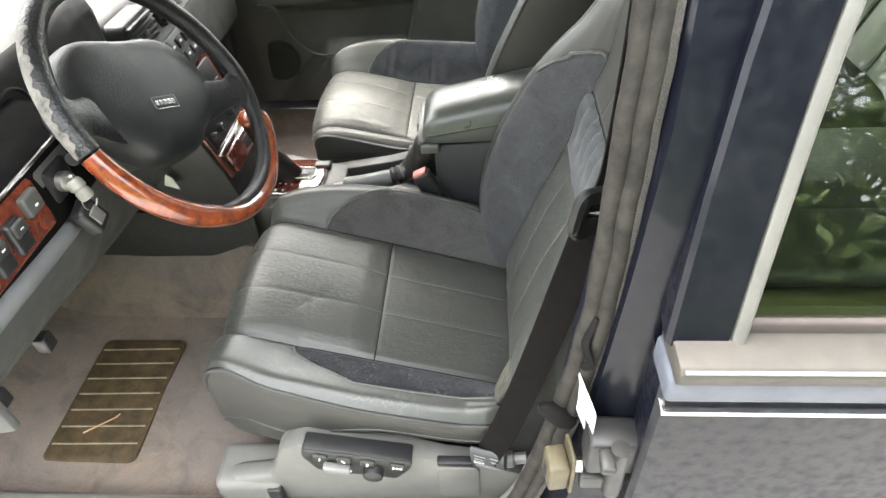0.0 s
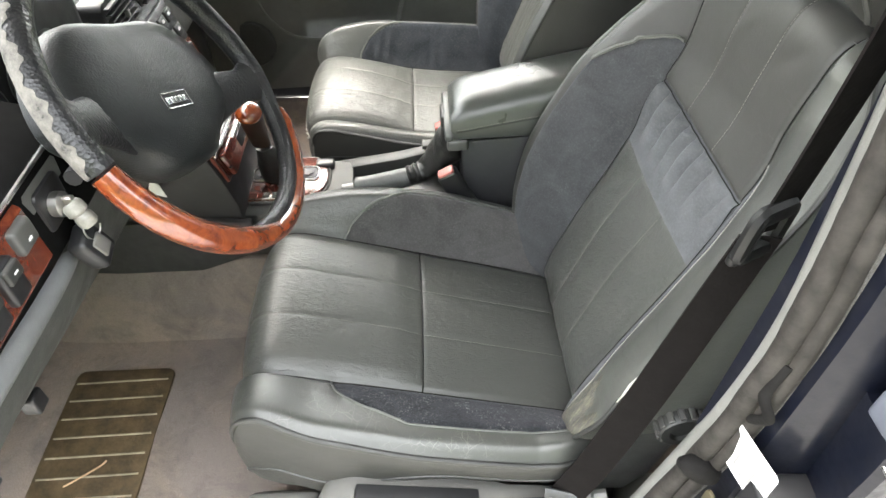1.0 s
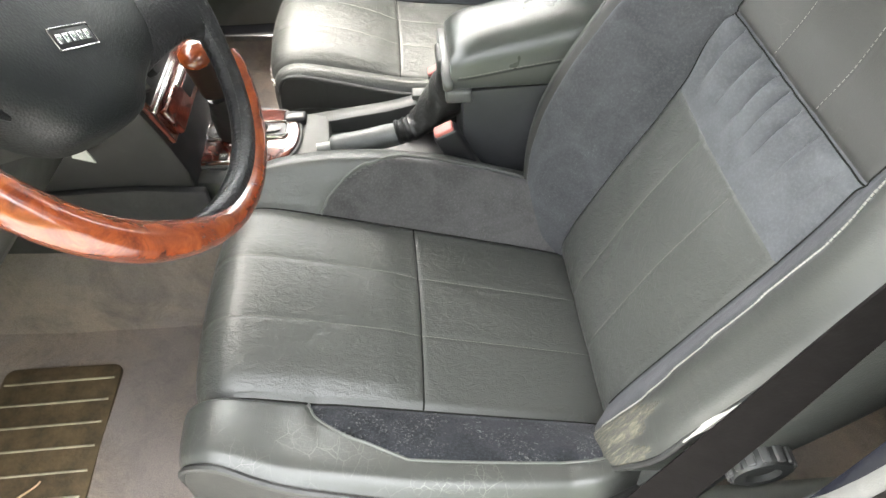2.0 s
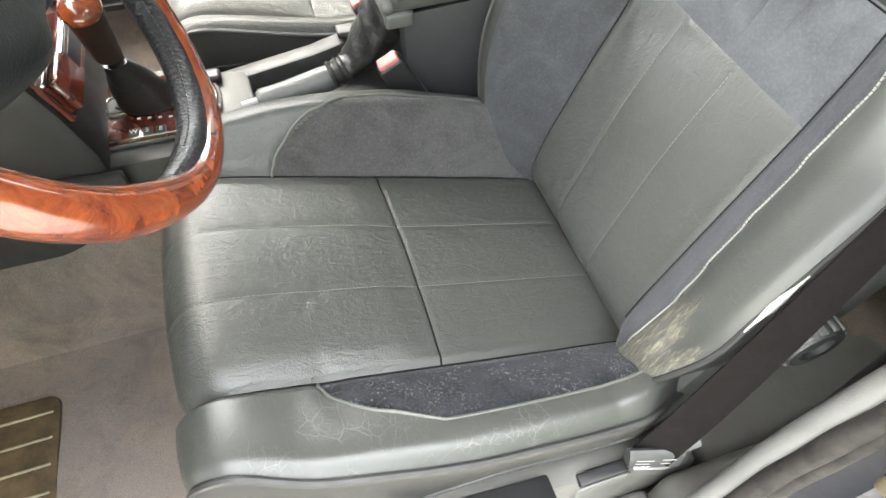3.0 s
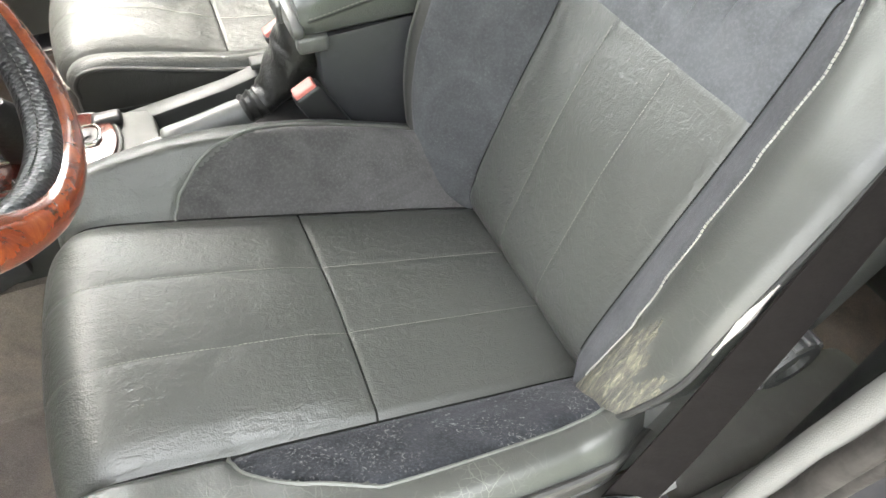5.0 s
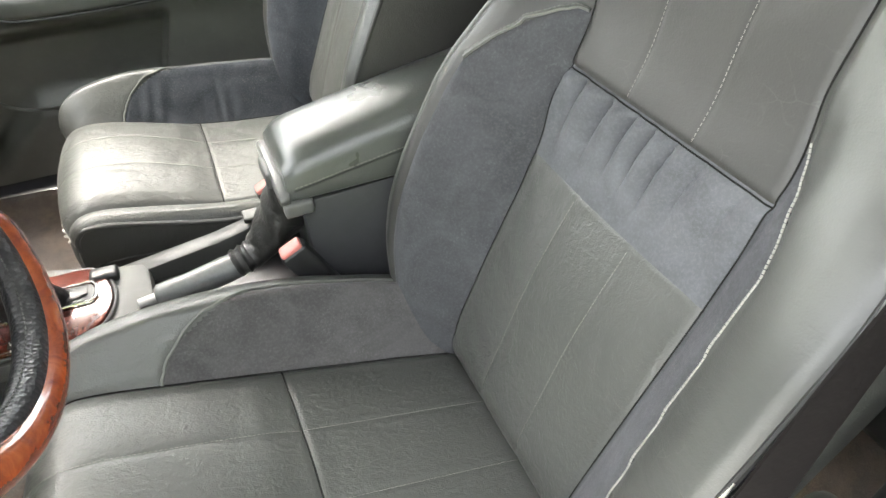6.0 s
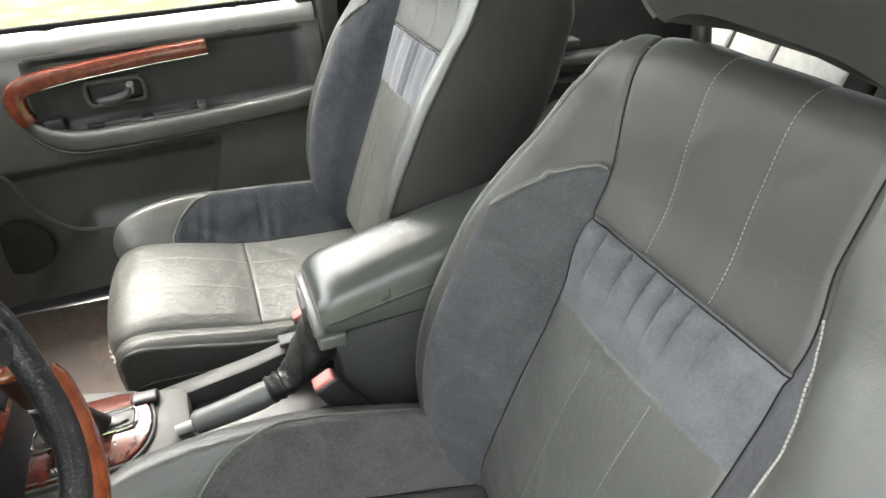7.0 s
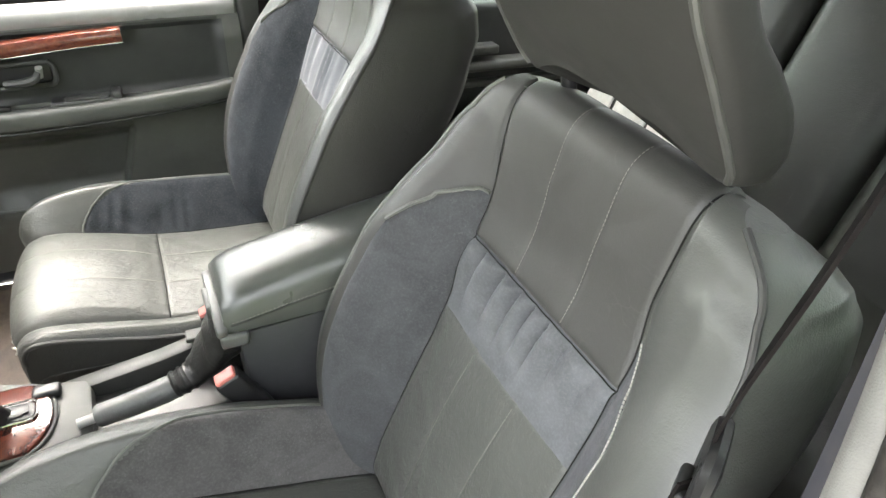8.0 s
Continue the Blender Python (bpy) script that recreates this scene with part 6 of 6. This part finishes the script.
heat = part("heater_panel", face_box(0.162, 0.222, -0.092, 0.092, 0.005, 0.010), BLACK, dash, "black heater panel")
for v in (-0.072, -0.035, 0.035, 0.072):
    part("knob", lathe([(0, 0), (0.011, 0), (0.010, 0.011), (0.008, 0.014), (0, 0.014)], ST @ Matrix.Translation((0.198, v, 0.009)), 20), BLACK, heat, "black knob")
part("silver_bar", face_box(0.226, 0.233, -0.098, 0.03, 0.007, 0.014), CHROME, dash, "bright trim bar")
ash = part("ashtray", face_box(0.238, 0.285, -0.085, 0.085, 0.007, 0.020, 0.004), WOOD_DARK, dash, "burl wood ashtray lid")
part("silver_bar", face_box(0.24, 0.247, -0.02, 0.08, 0.019, 0.023), CHROME, ash)
part("hollow", face_box(0.252, 0.275, -0.01, 0.06, 0.0185, 0.021), BLACK, ash)
tag = part("warning_label", slab([(-0.562, 0.688), (-0.532, 0.676), (-0.538, 0.706), (-0.551, 0.716)], 1, 1.1360, 1.1380, 0), WHITE, dash, "small white warning label")
# centre vents
for v0 in (1.158, 1.298):
    vent = part("air_vent", slab(rounded(v0, v0 + 0.118, 0.958, 1.026, 0.012), 0, -0.60, -0.526, 0.005), BLACK, dash, "black slatted air vent")
    for k in range(6):
        part("slat", box(-0.5265, -0.518, v0 + 0.008, v0 + 0.11, 0.966 + 0.0098 * k, 0.969 + 0.0098 * k, 0.0008), TRIM_DARK, vent)
    part("vent_lever", box(-0.519, -0.512, v0 + 0.055, v0 + 0.063, 0.984, 0.996, 0.002), TRIM_LIGHT, vent)

# ---- steering wheel ----
wheel = thing("steering_wheel", "worn leather and burl wood steering wheel", "steering wheel")
WC, WR, WT = Vector((-0.342, 0.90, 1.022)), 0.190, 32
WM = Matrix.Translation(WC) @ pose(0, 0, 0, 0, 90 - WT, 0)

WS = WM @ pose(0, 0, 0, 0, 0, -27)  # the wheel stands turned a little


def arc(a0, a1, r=WR, n=40, h=0.0):
    """Places along the rim, degrees from its bottom towards the passenger."""
    return np.array([WM @ Vector((r * math.cos(radians(t)), r * math.sin(radians(t)), h)) for t in np.linspace(a0, a1, n)])


glove = Mat("black_wheel_leather", (0.012, 0.012, 0.013), 0.28)
glove.rough(glove.span(glove.noise(60, 3), 0.3, 0.7, 0.29, 0.42))
glove.bump(glove.voronoi(300), 0.0012, 0.6)
GLOVE = glove.m
ANG = np.linspace(-100, 47, 90)
slim = ease(-50, -18, ANG)
rim_line = np.array([WM @ Vector(((WR + 0.0075 * q) * math.cos(radians(t)), (WR + 0.0075 * q) * math.sin(radians(t)), 0.004 * q)) for t, q in zip(ANG, slim)])
part("lower_rim", tube(rim_line, np.minimum(0.0172 - 0.0052 * slim, np.interp(ANG, [-100, -80, 38, 47], [0.0148, 0.0172, 0.0172, 0.0085])), 16), WOOD, wheel, "glossy orange burl wood rim")
part("rim_grip", tube(arc(-196, -101, n=50), 0.0158, 16), GLOVE, wheel, "black leather grip")
ANG = np.linspace(-46, 141, 120)
shift = ease(70, 46, ANG)
part("rim_grip", tube(np.array([WM @ Vector(((WR - 0.006 * q) * math.cos(radians(t)), (WR - 0.006 * q) * math.sin(radians(t)), 0.0)) for t, q in zip(ANG, shift)]), 0.0160 * np.interp(ANG, [-46, -28, -12, 46, 66, 141], [0.25, 0.62, 0.79, 0.79, 1, 1]), 16), GLOVE, wheel, "black leather grip")
part("upper_rim", tube(arc(142, 164, n=20), 0.0165, 16), WOOD, wheel, "glossy burl wood rim")
# scuffed hide where the grip has worn through
rings = []
for k, t in enumerate(np.linspace(-152, -101.5, 60)):
    c = np.array(WM @ Vector((WR * math.cos(radians(t)), WR * math.sin(radians(t)), 0)))
    out = np.array((WM.to_3x3() @ Vector((math.cos(radians(t)), math.sin(radians(t)), 0))))
    up = np.array(WM.to_3x3() @ Vector((0, 0, 1)))
    lo = 8 + 16 * math.sin(k * 0.5) * math.sin(k * 0.23) + 10 * math.sin(k * 1.7)
    hi = 128 + 14 * math.sin(k * 0.37 + 1) + 7 * math.sin(k * 1.3) - 30 * max(0, (k - 45) / 15)
    rings.append([c + 0.0163 * (math.cos(radians(a)) * out + math.sin(radians(a)) * up) for a in np.linspace(-65 + lo * 0.5, hi - 98, 12)])
scuff = Mat("scuffed_pale_hide", (0.28, 0.25, 0.22), 0.75)
scuff.colour(scuff.ramp(scuff.noise(60, 6, 0.7), [(0.3, (0.02, 0.02, 0.02)), (0.38, (0.09, 0.083, 0.075)), (0.6, (0.17, 0.157, 0.14))]))
scuff.bump(scuff.noise(300, 3), 0.001, 0.7)
part("worn_patch", sheet(np.array(rings)), scuff.m, wheel, "pale worn patch on the grip")
part("stitching", stitches(arc(-20, 60, r=WR - 0.0165, n=110, h=0.0075), 0.005, 0.003, 0.0007), TRIM_MID, wheel)
# hub
HUB = [(-0.112, -0.085), (-0.113, 0.0), (-0.112, 0.085), (-0.072, 0.134), (-0.016, 0.154), (0.014, 0.134), (0.046, 0.078), (0.072, 0.045), (0.078, 0.0), (0.072, -0.045), (0.046, -0.078), (0.014, -0.134), (-0.016, -0.154), (-0.072, -0.134)]
rim2 = curve3([(x, y, 0) for x, y in HUB], 64, closed=True)
rings = []
for q, h in ((0.90, -0.05), (1.0, -0.035), (1.0, -0.005), (0.975, 0.008), (0.90, 0.016), (0.7, 0.022), (0.4, 0.025), (0.12, 0.026)):
    rings.append([tuple(WS @ Vector((x * q, y * q, h - 0.034))) for x, y, _ in rim2])
hub = part("airbag_cover", loft(rings), plastic("dark_hub_vinyl", (0.009, 0.0105, 0.011), 0.45, grain=420, depth=0.0005), wheel, "dark grained airbag cover")
wing = lambda s: curve3([WS @ Vector(p) for p in ((-0.098, s * 0.062, -0.027), (-0.06, s * 0.085, -0.018), (-0.02, s * 0.100, -0.0165), (0.02, s * 0.098, -0.0205), (0.03, s * 0.09, -0.026))], 40)  # noqa: E731
part("cover_seam", tube(curve3([WS @ Vector(p) for p in ((-0.02, -0.1, -0.0165), (-0.045, -0.06, -0.0125), (-0.05, 0.0, -0.0115), (-0.045, 0.06, -0.0125), (-0.02, 0.1, -0.0165))], 40), 0.0010, 6), BLACK, hub)
for s in (-1, 1):
    part("cover_seam", tube(wing(s), 0.0013, 6), BLACK, hub)
    part("horn_mark", tube(arc(0, 330, r=0.006, n=14) - np.array(WC) + np.array(WS @ Vector((0.02, s * 0.095, -0.018))), 0.0006, 5), TRIM_MID, hub)
badge = part("badge", box(-0.0095, 0.0095, -0.024, 0.024, -0.0125, -0.0072, 0.002, m=WS), BLACK, hub, "small black badge")
part("badge_rim", tube(curve3([WS @ Vector((x, y, -0.0070)) for x, y in rounded(-0.0095, 0.0095, -0.024, 0.024, 0.003)], 60, closed=True), 0.0008, 6, closed=True), CHROME, badge)
for k in range(5):
    part("badge_bar", box(-0.0042, 0.0042, -0.003, 0.003, -0.0072, -0.0064, 0.0004, m=WS @ pose(0, -0.0165 + 0.00825 * k, 0, 0, 0, 0)), CHROME, badge)
# spokes
for s in (-1, 1):
    for a0, a1, w0, w1 in ((90, 88, 0.042, 0.022),):
        rings = []
        for f in np.linspace(0, 1, 14):
            r = 0.085 + (WR - 0.095) * f
            ang = radians(s * (a0 + (a1 - a0) * f * 0.4))
            w = w0 + (w1 - w0) * math.sin(math.pi * f / 2) + 0.03 * max(0, f - 0.75) * 2
            c, d = Vector((math.cos(ang) * r, math.sin(ang) * r, -0.034 + 0.034 * f)), Vector((-math.sin(ang), math.cos(ang), 0))
            rings.append([tuple(WS @ (c + d * (w * math.copysign(abs(math.cos(t)) ** 0.7, math.cos(t))) + Vector((0, 0, 0.011 * math.sin(t))))) for t in np.arange(16) * 2 * np.pi / 16])
        part("spoke", loft(rings), GLOVE, wheel, "glossy black spoke")
part("column", tube(curve3([WM @ Vector((0, 0, -0.03)), WM @ Vector((0.0, 0, -0.12)), (-0.56, 0.90, 0.93)], 14), 0.055, 18), TRIM_DARK, wheel, "dark steering column shroud")
part("stalk", tube(curve3([WM @ Vector((-0.02, -0.04, -0.06)), WM @ Vector((-0.035, -0.11, -0.055)), WM @ Vector((-0.04, -0.165, -0.05))], 16), np.linspace(0.006, 0.009, 16), 10), BLACK, wheel, "black indicator stalk")
part("stalk", tube(curve3([WM @ Vector((-0.02, 0.04, -0.06)), WM @ Vector((-0.035, 0.11, -0.055)), WM @ Vector((-0.04, 0.165, -0.05))], 16), np.linspace(0.006, 0.009, 16), 10), BLACK, wheel, "black wiper stalk")

# ---- driver footwell ----
mat_pad = thing("heel_pad", "brown ribbed rubber heel pad set in the carpet", "mat")
part("sheet", slab(rounded(-0.792, -0.590, 0.690, 1.006, 0.018), 2, 0.314, 0.3235, 0.003), PAD, mat_pad)
PALE_RIB = simple("pale_dusty_rib", (0.27, 0.235, 0.16), 0.8, vary=0.3)
for k in range(7):
    y = 0.728 + 0.041 * k
    part("rib", tube([(-0.783, y, 0.3238), (-0.599, y + 0.004, 0.3238)], 0.0022, 6), PALE_RIB, mat_pad)
tagged(part("twig", tube(curve3([(-0.725, 0.752, 0.328), (-0.70, 0.765, 0.332), (-0.672, 0.79, 0.327), (-0.665, 0.80, 0.327)], 16), 0.0017, 6), simple("dry_stalk", (0.5, 0.33, 0.2), 0.8)), "dry bent twig lying on the heel pad", "twig")
